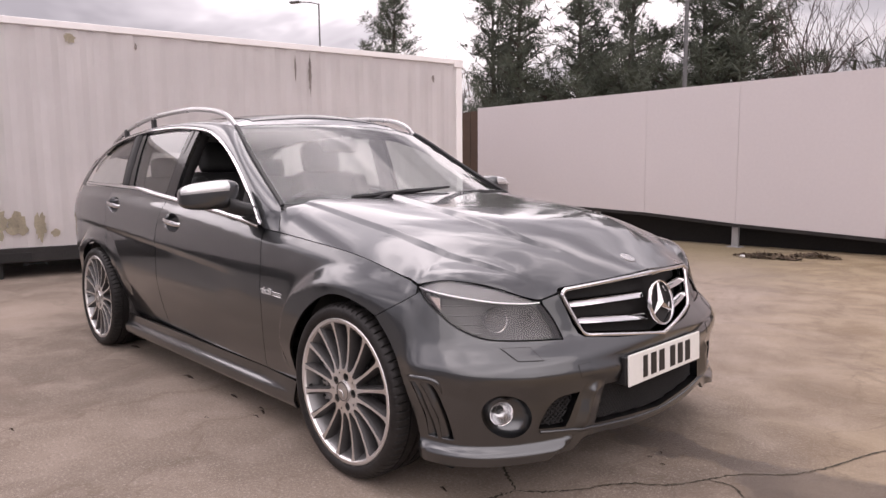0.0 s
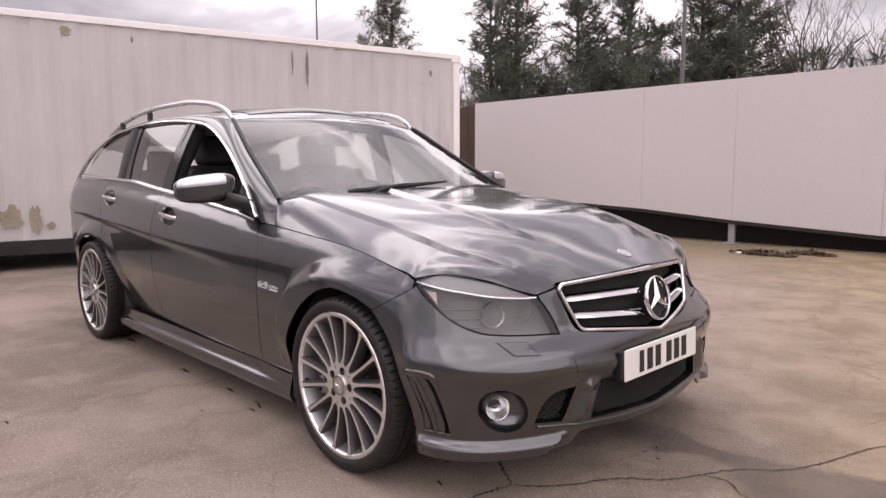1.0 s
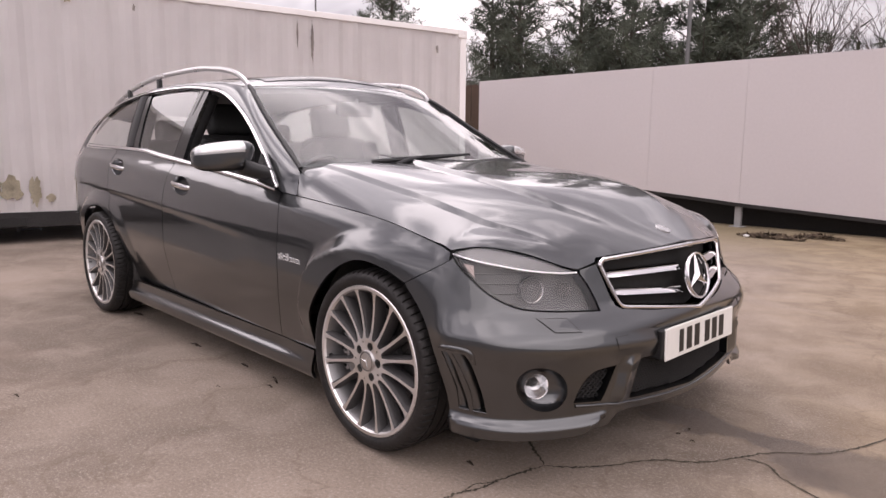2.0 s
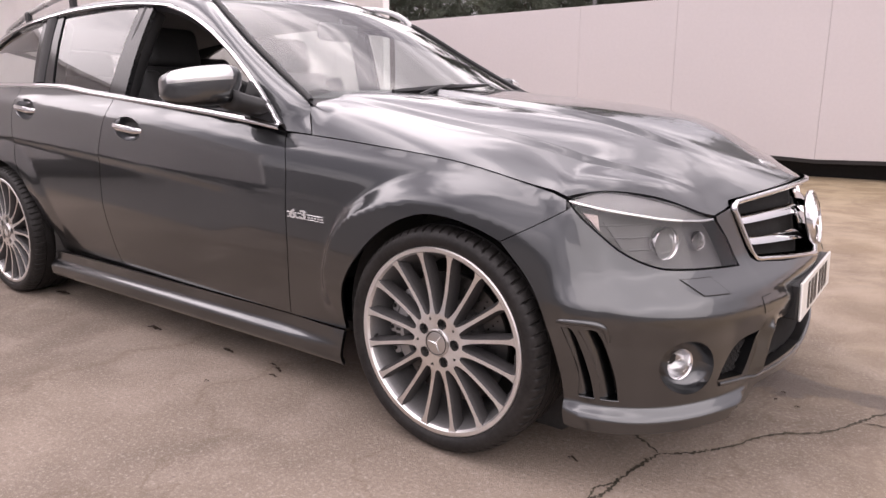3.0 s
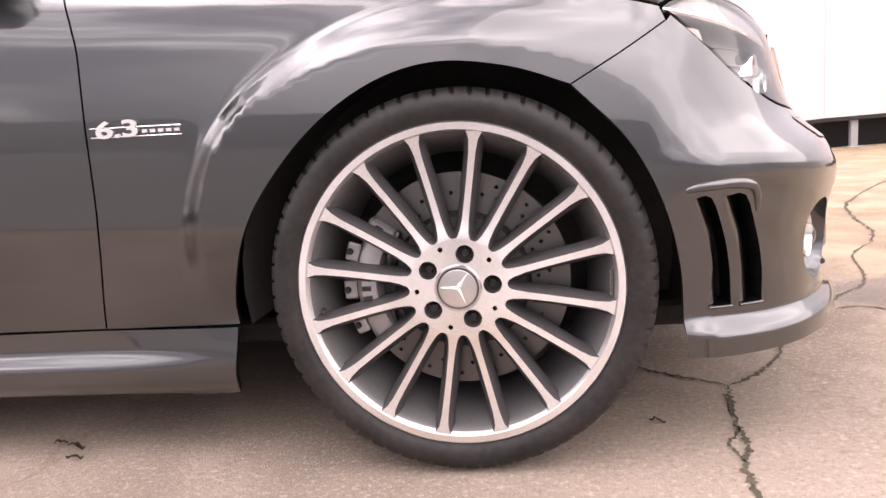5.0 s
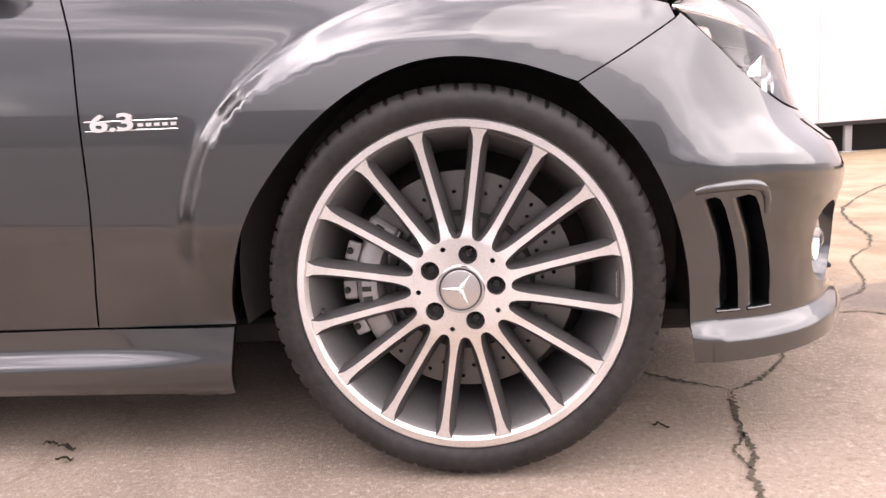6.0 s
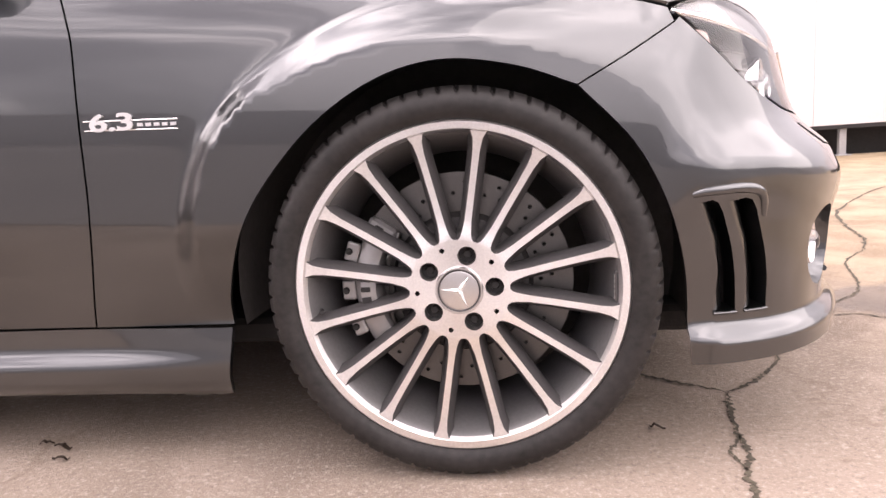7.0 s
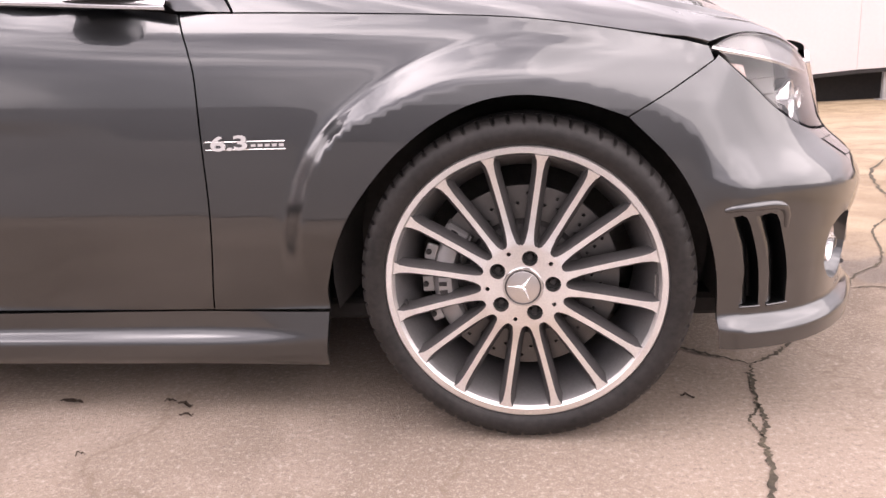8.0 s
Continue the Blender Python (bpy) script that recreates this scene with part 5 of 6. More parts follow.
        ear = part("caliper_ear", box((.024, .010, .034), m @ Matrix.Translation((.192, .042, 0)), .004, 2), CALIPER, cal)
        part("caliper_bolt", lathe([(.0001, .006), (.0045, .006), (.006, .003), (.006, -.006)], m @ Matrix.Translation((.197, .036, 0)) @ TO_Y, 8, False), DARK, ear)
    m = Matrix.Rotation(-radians(146), 4, "Y")
    pad = part("brake_pad", box((.052, .050, .040), m @ Matrix.Translation((.162, .066, 0)), .005), CALIPER, cal, "pad carrier with a dark pin")
    part("pad_pin", box((.016, .006, .016), m @ Matrix.Translation((.166, .039, -.004)), .002), DARK, pad)
    for k in range(3):
        q = radians(173.5 + 6.2 * k)
        part("lettering_bar", box((.016, .001, .0085), Matrix.Rotation(-q, 4, "Y") @ Matrix.Translation((.1595, .0186, 0))), INK, cal)
    bm = bmesh.new()
    add_tube(bm, [(-.10, .045, .09), (-.12, .04, .05), (-.125, .045, -.04), (-.115, .05, -.08)], .004, 6)
    part("brake_pipe", bm, DISC, cal)
    return rim


build_wheel(0, -.880, 0, FIRST_SPOKE, "sixteen-spoke machined alloy wheel with grey pockets")
build_wheel(-2.765, -.868, 0, FIRST_SPOKE + 9, "sixteen-spoke machined alloy wheel with grey pockets")
build_wheel(0, .880, 180, FIRST_SPOKE + 5, "sixteen-spoke machined alloy wheel with grey pockets")
build_wheel(-2.765, .868, 180, FIRST_SPOKE + 13, "sixteen-spoke machined alloy wheel with grey pockets")


# ---- grille ----
def skin(points, off=0.0, mirrored=False):
    """Places (s, z) points on the body, lifted by off."""
    p = np.array(points, float)
    q = behind(-off)(p[:, 0], p[:, 1]) * [1, -1 if mirrored else 1, 1]
    return [tuple(map(float, v)) for v in q]


def on_body(s, z, off=0.0):
    return np.array(skin([(s, z)], off)[0])


def grille_face(y, z):
    """The shallow V of the grille: y across, z up."""
    y, z = np.broadcast_arrays(np.asarray(y, float), np.asarray(z, float))
    return np.stack([.780 - .2117 * (z - .522) - .12 * np.abs(y) - .30 * y * y, y, z], -1)


G_TOP, G_FOOT = curve([(0, .745), (.20, .734), (.41, .718)]), curve([(0, .523), (.20, .545), (.34, .560)])
G_SIDE = spline([(.0, .745), (.10, .7395), (.25, .7305), (.395, .7195), (.418, .714), (.427, .702), (.424, .688), (.405, .640), (.385, .592), (.372, .570), (.350, .560), (.30, .555), (.15, .539), (.02, .525), (.0, .523)], 4)
GRILLE = [(-y, z) for y, z in G_SIDE] + G_SIDE[::-1][1:-1]
grille_back = lambda y, z: grille_face(y, z) - np.array((.055, 0, 0))
grille = sheet("grille", inset(resample(GRILLE, .03), .002), grille_back, DARK, car, 0.03, thick=-.050, label="black grille with chrome surround and two chrome bars a side")


def flat_bar(points, wide, tall):
    """A rounded flat moulding along a closed line of points."""
    bm, rings = bmesh.new(), []
    pts = [Vector(q) for q in points]
    mid = sum(pts, Vector()) / len(pts)
    for i, q in enumerate(pts):
        d = (pts[(i + 1) % len(pts)] - pts[i - 1]).normalized()
        out = d.cross(Vector((1, 0, 0))).normalized()
        out = out if out.dot(q - mid) > 0 else -out
        front = Vector((1, 0, 0))
        rings.append([bm.verts.new(q + out * wide * c + front * tall * h) for c, h in ((-.5, -1), (-.5, .4), (-.3, .85), (.1, 1), (.42, .7), (.5, .2), (.5, -1))])
    for i in range(len(rings)):
        a, b = rings[i], rings[(i + 1) % len(rings)]
        for k in range(6):
            bm.faces.new((a[k], a[k + 1], b[k + 1], b[k]))
    return bm


outline = resample(GRILLE, .018)
part("grille_surround", flat_bar([tuple(grille_face(y, z)) for y, z in outline], .0135, .008), CHROME, grille, "chrome surround", smooth_angle=45)
part("grille_gap", flat_bar([tuple(grille_face(y, z) - np.array((.026, 0, 0))) for y, z in inset(outline, -.003)], .010, .006), GLOSS_BLACK, grille, smooth_angle=45)
for f, reach in ((.285, .385), (.655, .412)):
    for lateral in (-1, 1):
        bm, prev = bmesh.new(), None
        for y in np.linspace(.068, reach, 22):
            z = float(G_FOOT(y) + (G_TOP(y) - G_FOOT(y)) * f)
            h = .0115 * (1 if y < reach - .03 else .8)
            ring = [bm.verts.new(tuple(grille_face(y * lateral, z + dz * h) + np.array((dx, 0, 0)))) for dz, dx in ((-1, -.040), (-1, -.010), (-.8, -.004), (-.1, -.007), (.55, -.014), (1, -.022), (1, -.040))]
            if prev:
                for k in range(6):
                    bm.faces.new((prev[k], prev[k + 1], ring[k + 1], ring[k]))
            prev = ring
        part("grille_bar", bm, CHROME, grille, "chrome grille bar", smooth_angle=35)
# three-pointed emblem in the middle
EM = Matrix.Translation((.764, 0, .634)) @ Matrix.Rotation(radians(-12), 4, "Y") @ Matrix.Rotation(radians(90), 4, "Y")
part("emblem_ring", lathe([(.0735, -.006), (.0735, .004), (.0755, .009), (.0795, .010), (.0825, .006), (.0825, -.006)], EM, 64, False, True), CHROME, grille, "large chrome ring emblem", smooth_angle=50)
part("emblem_dish", lathe([(.0001, -.011), (.0745, -.011)], EM, 48, False), DARK, grille)
bm = bmesh.new()
for k in range(3):
    r = EM @ Matrix.Rotation(radians(180 + 120 * k), 4, "Z")
    v = [bm.verts.new(r @ Vector(q)) for q in ((.0755, .0022, .001), (.0755, -.0022, .001), (.010, -.0135, -.001), (-.006, 0, 0), (.010, .0135, -.001), (.0, 0, .013), (.0755, 0, .0045))]
    for f in ((0, 6, 5, 4), (6, 1, 2, 5), (4, 5, 3), (5, 2, 3)):
        bm.faces.new([v[i] for i in f])
part("emblem_star", bm, CHROME, grille, "three-pointed chrome emblem")

# bonnet badge
zb = float(bonnet(.622, 0.0)[2])
tilt = math.atan2(float(bonnet(.632, 0.0)[2]) - float(bonnet(.612, 0.0)[2]), .02)
part("bonnet_badge", lathe([(.0001, .004), (.020, .0035), (.026, .0045), (.029, .003), (.0295, -.001)], Matrix.Translation((.622, 0, zb)) @ Matrix.Rotation(-tilt, 4, "Y"), 32, False), SATIN, hood, "small round silver badge", smooth_angle=50)

# ---- number plate: characters shown as plain bars ----
PX, PZ = .792, .431
plate = part("number_plate", box((.008, .520, .111), Matrix.Translation((PX, 0, PZ)) @ Matrix.Rotation(radians(-2), 4, "Y"), .003), PLATE, car, "white number plate with plain dark bars")
part("plate_holder", box((.05, .535, .100), Matrix.Translation((PX - .030, 0, PZ)), .004), BLACK_TRIM, plate)
for i, y in enumerate((-.165, -.108, -.050, .030, .088, .146)):
    part("character_bar", box((.001, .038 if i else .030, .078), Matrix.Translation((PX + .0050, y + .012, PZ)) @ Matrix.Rotation(radians(-2), 4, "Y")), INK, plate)

# ---- headlamp insides, fog lamps, intakes ----
def lamp_unit(center, axis, r, owner, mirrored, ring_mat=REFLECTOR, deep=.03):
    c, d = np.array(center, float), np.array(axis, float)
    if mirrored:
        c, d = c * [1, -1, 1], d * [1, -1, 1]
    m = Matrix.Translation(Vector(c)) @ Vector(d).to_track_quat("Z", "Y").to_matrix().to_4x4()
    part("lamp_bezel", lathe([(r * 1.22, -deep), (r * 1.22, .004), (r * 1.12, .010), (r * 1.0, .006), (r * .98, -deep)], m, 36, False, True), ring_mat, owner, "bright ring round the projector", smooth_angle=50)
    part("lamp_bowl", lathe([(r * 1.0, -.002), (r * .8, -.018), (r * .4, -.028), (.0001, -.030)], m, 36, False), REFLECTOR, owner, smooth_angle=70)
    ob = part("projector_lens", lathe([(r * .80, -.010), (r * .74, .004), (r * .5, .016), (r * .25, .021), (.0001, .022)], m, 36, False), LENS_GLASS, owner, "domed glass projector lens", smooth_angle=70)
    ob.visible_shadow = False


for ob in [o for o in car.children if o.name.startswith("headlamp")]:
    mirrored = ob.name != "headlamp"
    sg = -1 if mirrored else 1
    deep_s = behind(.034)
    for s, z, r in ((.622, .641, .036), (.738, .637, .021)):
        c = deep_s(np.array([s]), np.array([z]))[0]
        lamp_unit(c, (.90, -.42, .05), r, ob, mirrored, CHROME)
    # bright brow line across the lamp, pale brow panel above it
    brow = spline([(.352, .744), (.42, .730), (.50, .714), (.60, .695), (.70, .684), (.772, .682)], 6)
    pts = skin(brow, -.007, mirrored)
    part("brow_line", tube(pts, .0045, 6), CHROME, ob, "bright trim line in the lamp")
    sheet("brow_panel", HL_TOP[2:-1] + brow[::-1][1:-1], behind(.010), BROW, ob, .02, thick=.004, mirror=mirrored, gap=.004, label="pale silver brow panel")
    sheet("turn_reflector", [(.392, .722), (.430, .716), (.440, .675), (.425, .690)], behind(.020), AMBER, ob, .012, thick=.006, mirror=mirrored)
    for k, z in enumerate((.690, .660, .632, .606)):
        line = [(s, z - .010 * (s - .45)) for s in np.linspace(.43 + .028 * k, .585, 8)]
        pts = skin(line, -.034, mirrored)
        part("reflector_rib", tube(pts, .0022, 6), LAMP_DARK, ob)
    sheet("reflector", [(.45, .70), (.56, .688), (.575, .60), (.52, .615)], behind(.036), LAMP_DARK, ob, .02, thick=.004, mirror=mirrored, label="satin lamp reflector")
    sheet("lamp_gasket", inset(resample(HL_TOP + HL_IN[1:] + HL_LOW[::-1][1:-1], .02), -.006), behind(.014), GLOSS_BLACK, ob, .03, thick=0, mirror=mirrored, holes=[inset(resample(HL_TOP + HL_IN[1:] + HL_LOW[::-1][1:-1], .02), .004)])

for mirrored in (False, True):
    c = behind(.030)(np.array([.668]), np.array([.348]))[0]
    fog = part("fog_lamp", box((.02, .02, .02), Matrix.Translation(Vector(c * [1, -1 if mirrored else 1, 1]) - Vector((.03, 0, 0))), .004), BLACK_TRIM, front_bumper, "round chrome fog lamp in a recess")
    lamp_unit(c + np.array((.004, -.004, -.002)), (.86, -.50, .02), .035, fog, mirrored, CHROME, .035)
    # bowl of the recess
    rows = []
    ring = FOG + FOG[:1]
    for t, d in ((1.0, .0005), (.985, .012), (.93, .027), (.82, .040), (.5, .050), (0.0, .052)):
        mx, mz = FOG_AT[0] - .016 * (1 - t), FOG_AT[1] + .006 * (1 - t)
        rows.append(skin([(mx + (s - FOG_AT[0]) * t, mz + (z - FOG_AT[1]) * t) for s, z in ring], -d))
    loft("fog_recess", rows, PAINT, front_bumper, mirror=mirrored)
    # each slot has a painted ramp that dives in from its rear edge, and a brow over both
    for (s0, s1), (m0, m1), (b0, b1) in (((.372, .400), (.398, .424), (.408, .448)), ((.416, .456), (.442, .482), (.462, .507))):
        rows = []
        for z in np.linspace(.446, .263, 14):
            q = (.446 - z) / .183
            lo, hi = np.interp(q, [0, .33, 1], [s0, m0, b0]), np.interp(q, [0, .33, 1], [s1, m1, b1])
            rows.append([behind(.0025 + .031 * t ** 2.4)(np.array([lo - .005 + (hi - lo) * .98 * t]), np.array([z]))[0] for t in np.linspace(0, 1, 6)])
        loft("vent_ramp", rows, PAINT, front_bumper, mirror=mirrored, turn=True)
    brow = spline([(.362, .459), (.385, .464), (.43, .466), (.462, .461), (.476, .447), (.482, .418)], 6)
    pts = skin(brow, -.001, mirrored)
    part("vent_brow", tube(pts, [.003 + .0055 * math.sin(math.pi * (i + 1) / (len(pts) + 1)) ** .6 for i in range(len(pts))], 10), PAINT, front_bumper, smooth_angle=80)
    for s0, s1 in ((.410, .450), (.464, .509)):
        pts = skin([(s, .2595) for s in np.linspace(s0, s1, 6)], .001, mirrored)
        part("vent_lip", tube(pts, .0026, 6), PAINT, front_bumper, smooth_angle=80)
    # washer flap and towing cover: shut lines with a flush lid
    for poly, nm in (([(.640, .556), (.742, .552), (.806, .512), (.712, .517)], "washer_flap"), ([(.948, .486), (1.012, .487), (1.026, .444), (.964, .442)], "towing_cover")):
        base = sheet(nm, poly, behind(-.0008), DARK, front_bumper, .012, thick=0, mirror=mirrored)
        sheet("lid", inset(resample(poly, .012), .0016), behind(-.0016), PAINT, base, .012, thick=.0012, mirror=mirrored)


def lattice(poly, name, depth, pitch=.022):
    """A diamond mesh across an opening in the bumper."""
    bm = bmesh.new()
    p = np.array(poly)
    (u0, v0), (u1, v1) = p.min(0), p.max(0)
    for sign in (1, -1):
        k = -(v1 - v0)
        while k < (u1 - u0) + (v1 - v0):
            t = np.linspace(0, 1, 22)
            v = v0 + (v1 - v0) * t
            u = u0 + k + sign * (v - (v0 if sign > 0 else v1)) * 1.2
            ok = inside(poly, np.stack([u, v], 1))
            if ok.any():
                run = []
                for q, good in zip(skin(np.stack([u, v], 1), -depth) + [None], list(ok) + [False]):
                    if good:
                        run.append(q)
                    else:
                        if len(run) > 1:
                            add_tube(bm, run, .0028, 4, caps=False)
                        run = []
            k += pitch
    return part(name, bm, DARK, front_bumper, "black diamond mesh")


lattice(MIDDLE, "intake_mesh", .030)
lattice(INTAKE, "intake_mesh", .026)
lattice(m_s(INTAKE), "intake_mesh", .026)
chin = [(.79, .276), (.912, .264), (1.004, .256), (1.124, .247), (1.396, .234), (NOSE_S, .228)]
pts = skin(spline(chin + m_s(chin)[::-1][1:], 8), .001)
part("intake_lip", tube(pts, .0055, 8), PAINT, front_bumper, smooth_angle=80)

# ---- wing badge ----
def text_mesh(text, size, depth):
    cu = bpy.data.curves.new("text", "FONT")
    cu.body, cu.size, cu.extrude, cu.offset = text, size, depth, size * 0.026
    ob = bpy.data.objects.new("text", cu)
    scene.collection.objects.link(ob)
    me = bpy.data.meshes.new_from_object(ob.evaluated_get(bpy.context.evaluated_depsgraph_get()))
    bpy.data.objects.remove(ob)
    return me


for mirrored in (False, True):
    sg = -1 if mirrored else 1
    me = text_mesh("6.3", .039, .0016)
    me.materials.append(SILVER_BADGE)
    ob = new("badge_number", me)
    ob.parent = car
    c = on_body(-.603, .6135, .003)
    ob.matrix_basis = Matrix.Translation(Vector(c * [1, sg, 1])) @ (Matrix.Rotation(radians(90), 4, "X") if not mirrored else Matrix.Rotation(radians(180), 4, "Z") @ Matrix.Rotation(radians(90), 4, "X")) @ Matrix.Diagonal((1.70, 1.0, 1, 1))
    if mirrored:
        ob.location.x += .07
    tagged(ob, "chrome numerals 6.3 on the wing")
    for z in (.6305, .6150):
        pts = skin([(s, z - .03 * (s + .6)) for s in np.linspace(-.614, -.449, 8)], .0003, mirrored)
        part("badge_line", tube(pts, .0010, 5), SILVER_BADGE, ob).matrix_parent_inverse = ob.matrix_basis.inverted()
    for k in range(5):
        s = -.514 + .0145 * k
        part("badge_bar", box((.0095, .0018, .0055), Matrix.Translation(Vector(on_body(s, .6228 - .03 * (s + .6), .0012) * [1, sg, 1]))), SILVER_BADGE, ob).matrix_parent_inverse = ob.matrix_basis.inverted()

# ---- mirrors ----
for mirrored in (False, True):
    sg = -1 if mirrored else 1
    lat, dep, cen = np.array((-.36, -.93, 0)), np.array((.93, -.36, 0)), np.array((-.925, -.937, 1.025))

    def shell(a, b, grow=0.0):
        """a runs round the housing's length, b over its height."""
        ca, sa, cb, sb = math.cos(a), math.sin(a), math.cos(b), math.sin(b)
        pw = lambda v, n: math.copysign(abs(v) ** n, v)
        u, v, w = pw(cb, .40) * pw(ca, .55), pw(cb, .40) * pw(sa, .72), pw(sb, .45)
        taper = 1 - .20 * max(0, -u)
        w = w * (1 + .10 * u * -1)
        front = (.088 + grow) * (1 if v > 0 else .45)
        p = cen + lat * (u * (.132 + grow)) + dep * (v * front) * taper + np.array((0, 0, w * (.063 + grow) * (1 - .22 * abs(u) ** 3)))
        p[2] -= .010 * u
        return p * [1, sg, 1]
    rows = [[shell(a, b) for a in np.linspace(0, 2 * math.pi, 41)] for b in np.linspace(-1.5, 1.5, 21)]
    mirror = loft("door_mirror", rows, PAINT, car, "grey door mirror with silver for the sky's reflection above a lamp strip", turn=mirrored)
    # silver cap colours in the sky's reflection on the housing's upper half
    rows = [[shell(a, b, .0025) for a in np.linspace(.62, 2.05, 28)] for b in np.linspace(.10, .86, 12)]
    loft("sky_bright_cap", rows, SILVER_BADGE, mirror, "silver mirror cap, bright for the reflected sky", turn=mirrored)
    rows = [[shell(a, b, .0045) for a in np.linspace(.66, 2.0, 28)] for b in np.linspace(.03, .10, 4)]
    loft("lamp_strip", rows, SATIN, mirror, "clear indicator strip", turn=mirrored)
    rows = [[shell(a, b, .001) for a in np.linspace(0, 2 * math.pi, 41)] for b in np.linspace(-1.5, -.80, 6)]
    loft("mirror_base", rows, BLACK_TRIM, mirror, "black lower shell", turn=mirrored)
    glass_c = (cen - dep * .036) * [1, sg, 1]
    bm = lathe([(.0001, 0), (.062, 0)], Matrix.Translation(Vector(glass_c)) @ Vector(-dep * [1, sg, 1]).to_track_quat("Z", "Y").to_matrix().to_4x4() @ Matrix.Diagonal((1.8, .85, 1, 1)), 28, False)
    part("mirror_glass", bm, CHROME, mirror)
    bm = bmesh.new()
    prev = None
    for t in np.linspace(0, 1, 8):
        c = np.array((-.80, -.785, .955)) * (1 - t) + np.array((-.865, -.885, .985)) * t + np.array((0, 0, -.006)) * math.sin(math.pi * t)
        w, h = .072 * (1 - t) + .055 * t, .030 + .008 * t
        ring = [bm.verts.new(((c[0] + w * math.cos(a)), c[1] * sg, c[2] + h * math.sin(a))) for a in np.linspace(0, 2 * math.pi, 14, endpoint=False)]
        if prev:
            for k in range(14):
                bm.faces.new((prev[k], prev[(k + 1) % 14], ring[(k + 1) % 14], ring[k]))
        prev = ring
    bm.faces.new(prev)
    part("mirror_arm", bm, BLACK_TRIM, mirror, "black mirror arm", smooth_angle=80)

# ---- wipers ----
def wiper(u0, v0, u1, v1, name="wiper"):
    pts = []
    for t in np.linspace(0, 1, 15):
        p = screen(u0 + (u1 - u0) * t, v0 + (v1 - v0) * t)
        pts.append(tuple(p + np.array((.012, 0, .016))))
    ob = part(name, tube(pts, [.006 + .007 * math.sin(math.pi * min(1, .15 + i / 15)) for i in range(15)], 6), BLACK_TRIM, car, "black windscreen wiper")
    mid = np.array(pts[7])
    foot = screen((u0 + u1) / 2 + .35, 0.0) + np.array((.03, 0, .002))
    part("wiper_arm", tube([tuple(foot), tuple((foot + mid) / 2 + np.array((.004, 0, .012))), tuple(mid + np.array((.004, 0, .010)))], [.010, .009, .006], 6), BLACK_TRIM, ob)


wiper(.60, .035, -.22, .105)
wiper(-.20, .030, -.86, .045)

# ---- cabin ----
def cushion(size, m, puff=.25, seg=6):
    """A soft block with rounded edges."""
    bm = box(size, Matrix(), min(size) * .38, 4)
    bmesh.ops.transform(bm, matrix=m, verts=bm.verts)
    return bm


def seat(x, y, label):
    base = part("car_seat", cushion((.52, .50, .16), Matrix.Translation((x, y, .50)) @ Matrix.Rotation(radians(-8), 4, "Y")), LEATHER, car, label, smooth_angle=60)
    part("backrest", cushion((.15, .48, .62), Matrix.Translation((x - .30, y, .83)) @ Matrix.Rotation(radians(-20), 4, "Y")), LEATHER, base, smooth_angle=60)
    for q in (-.21, .21):
        part("side_bolster", cushion((.20, .09, .56), Matrix.Translation((x - .25, y + q, .82)) @ Matrix.Rotation(radians(-20), 4, "Y")), LEATHER, base, smooth_angle=60)
    part("headrest", cushion((.11, .27, .19), Matrix.Translation((x - .435, y, 1.215)) @ Matrix.Rotation(radians(-14), 4, "Y")), LEATHER, base, smooth_angle=60)
    for q in (-.06, .06):
        part("headrest_post", tube([(x - .41, y + q, 1.06), (x - .43, y + q, 1.16)], .006, 6), CHROME, base)


seat(-1.55, -.36, "black leather front seat")
seat(-1.55, .36, "black leather front seat")
bench = part("rear_bench", cushion((.50, 1.25, .16), Matrix.Translation((-2.32, 0, .50))), LEATHER, car, "black leather rear bench with headrests", smooth_angle=60)
part("backrest", cushion((.14, 1.25, .58), Matrix.Translation((-2.60, 0, .82)) @ Matrix.Rotation(radians(-20), 4, "Y")), LEATHER, bench, smooth_angle=60)
for y in (-.38, 0, .38):
    part("headrest", cushion((.10, .24, .15), Matrix.Translation((-2.72, y, 1.155))), LEATHER, bench, smooth_angle=60)
rows = []
for x, z, w in ((-.50, .955, .70), (-.62, .985, .70), (-.80, .985, .71), (-.92, .965, .71), (-.97, .90, .71), (-.95, .78, .70), (-.86, .60, .69), (-.82, .35, .68)):
    rows.append([(x + .03 * (1 - q * q), q * w, z + (.03 if -.85 < q < -.25 and z > .9 else 0) * math.sin(math.pi * (q + .85) / .6)) for q in np.linspace(-1, 1, 33)])
loft("dashboard", rows, LEATHER, car, "black dashboard")
wheel_m = Matrix.Translation((-1.04, -.37, .86)) @ Matrix.Rotation(radians(-66), 4, "Y")
sw = part("steering_wheel", lathe([(.172, 0), (.182, .012), (.192, 0), (.182, -.012)], wheel_m, 40, False, True), LEATHER, car, "black steering wheel", smooth_angle=80)
part("steering_boss", lathe([(.0001, .03), (.055, .028), (.072, .01), (.06, -.03), (.04, -.12)], wheel_m, 24, False), LEATHER, sw, smooth_angle=60)
for a in (20, 160, 270):
    part("steering_spoke", tube([wheel_m @ Vector((.05 * math.cos(radians(a)), .05 * math.sin(radians(a)), .01)), wheel_m @ Vector((.18 * math.cos(radians(a)), .18 * math.sin(radians(a)), 0))], .014, 6), LEATHER, sw)
inner_mirror = part("inside_mirror", cushion((.04, .22, .075), Matrix.Translation((-1.17, -.05, 1.27))), BLACK_TRIM, car, "inside rear-view mirror", smooth_angle=60)
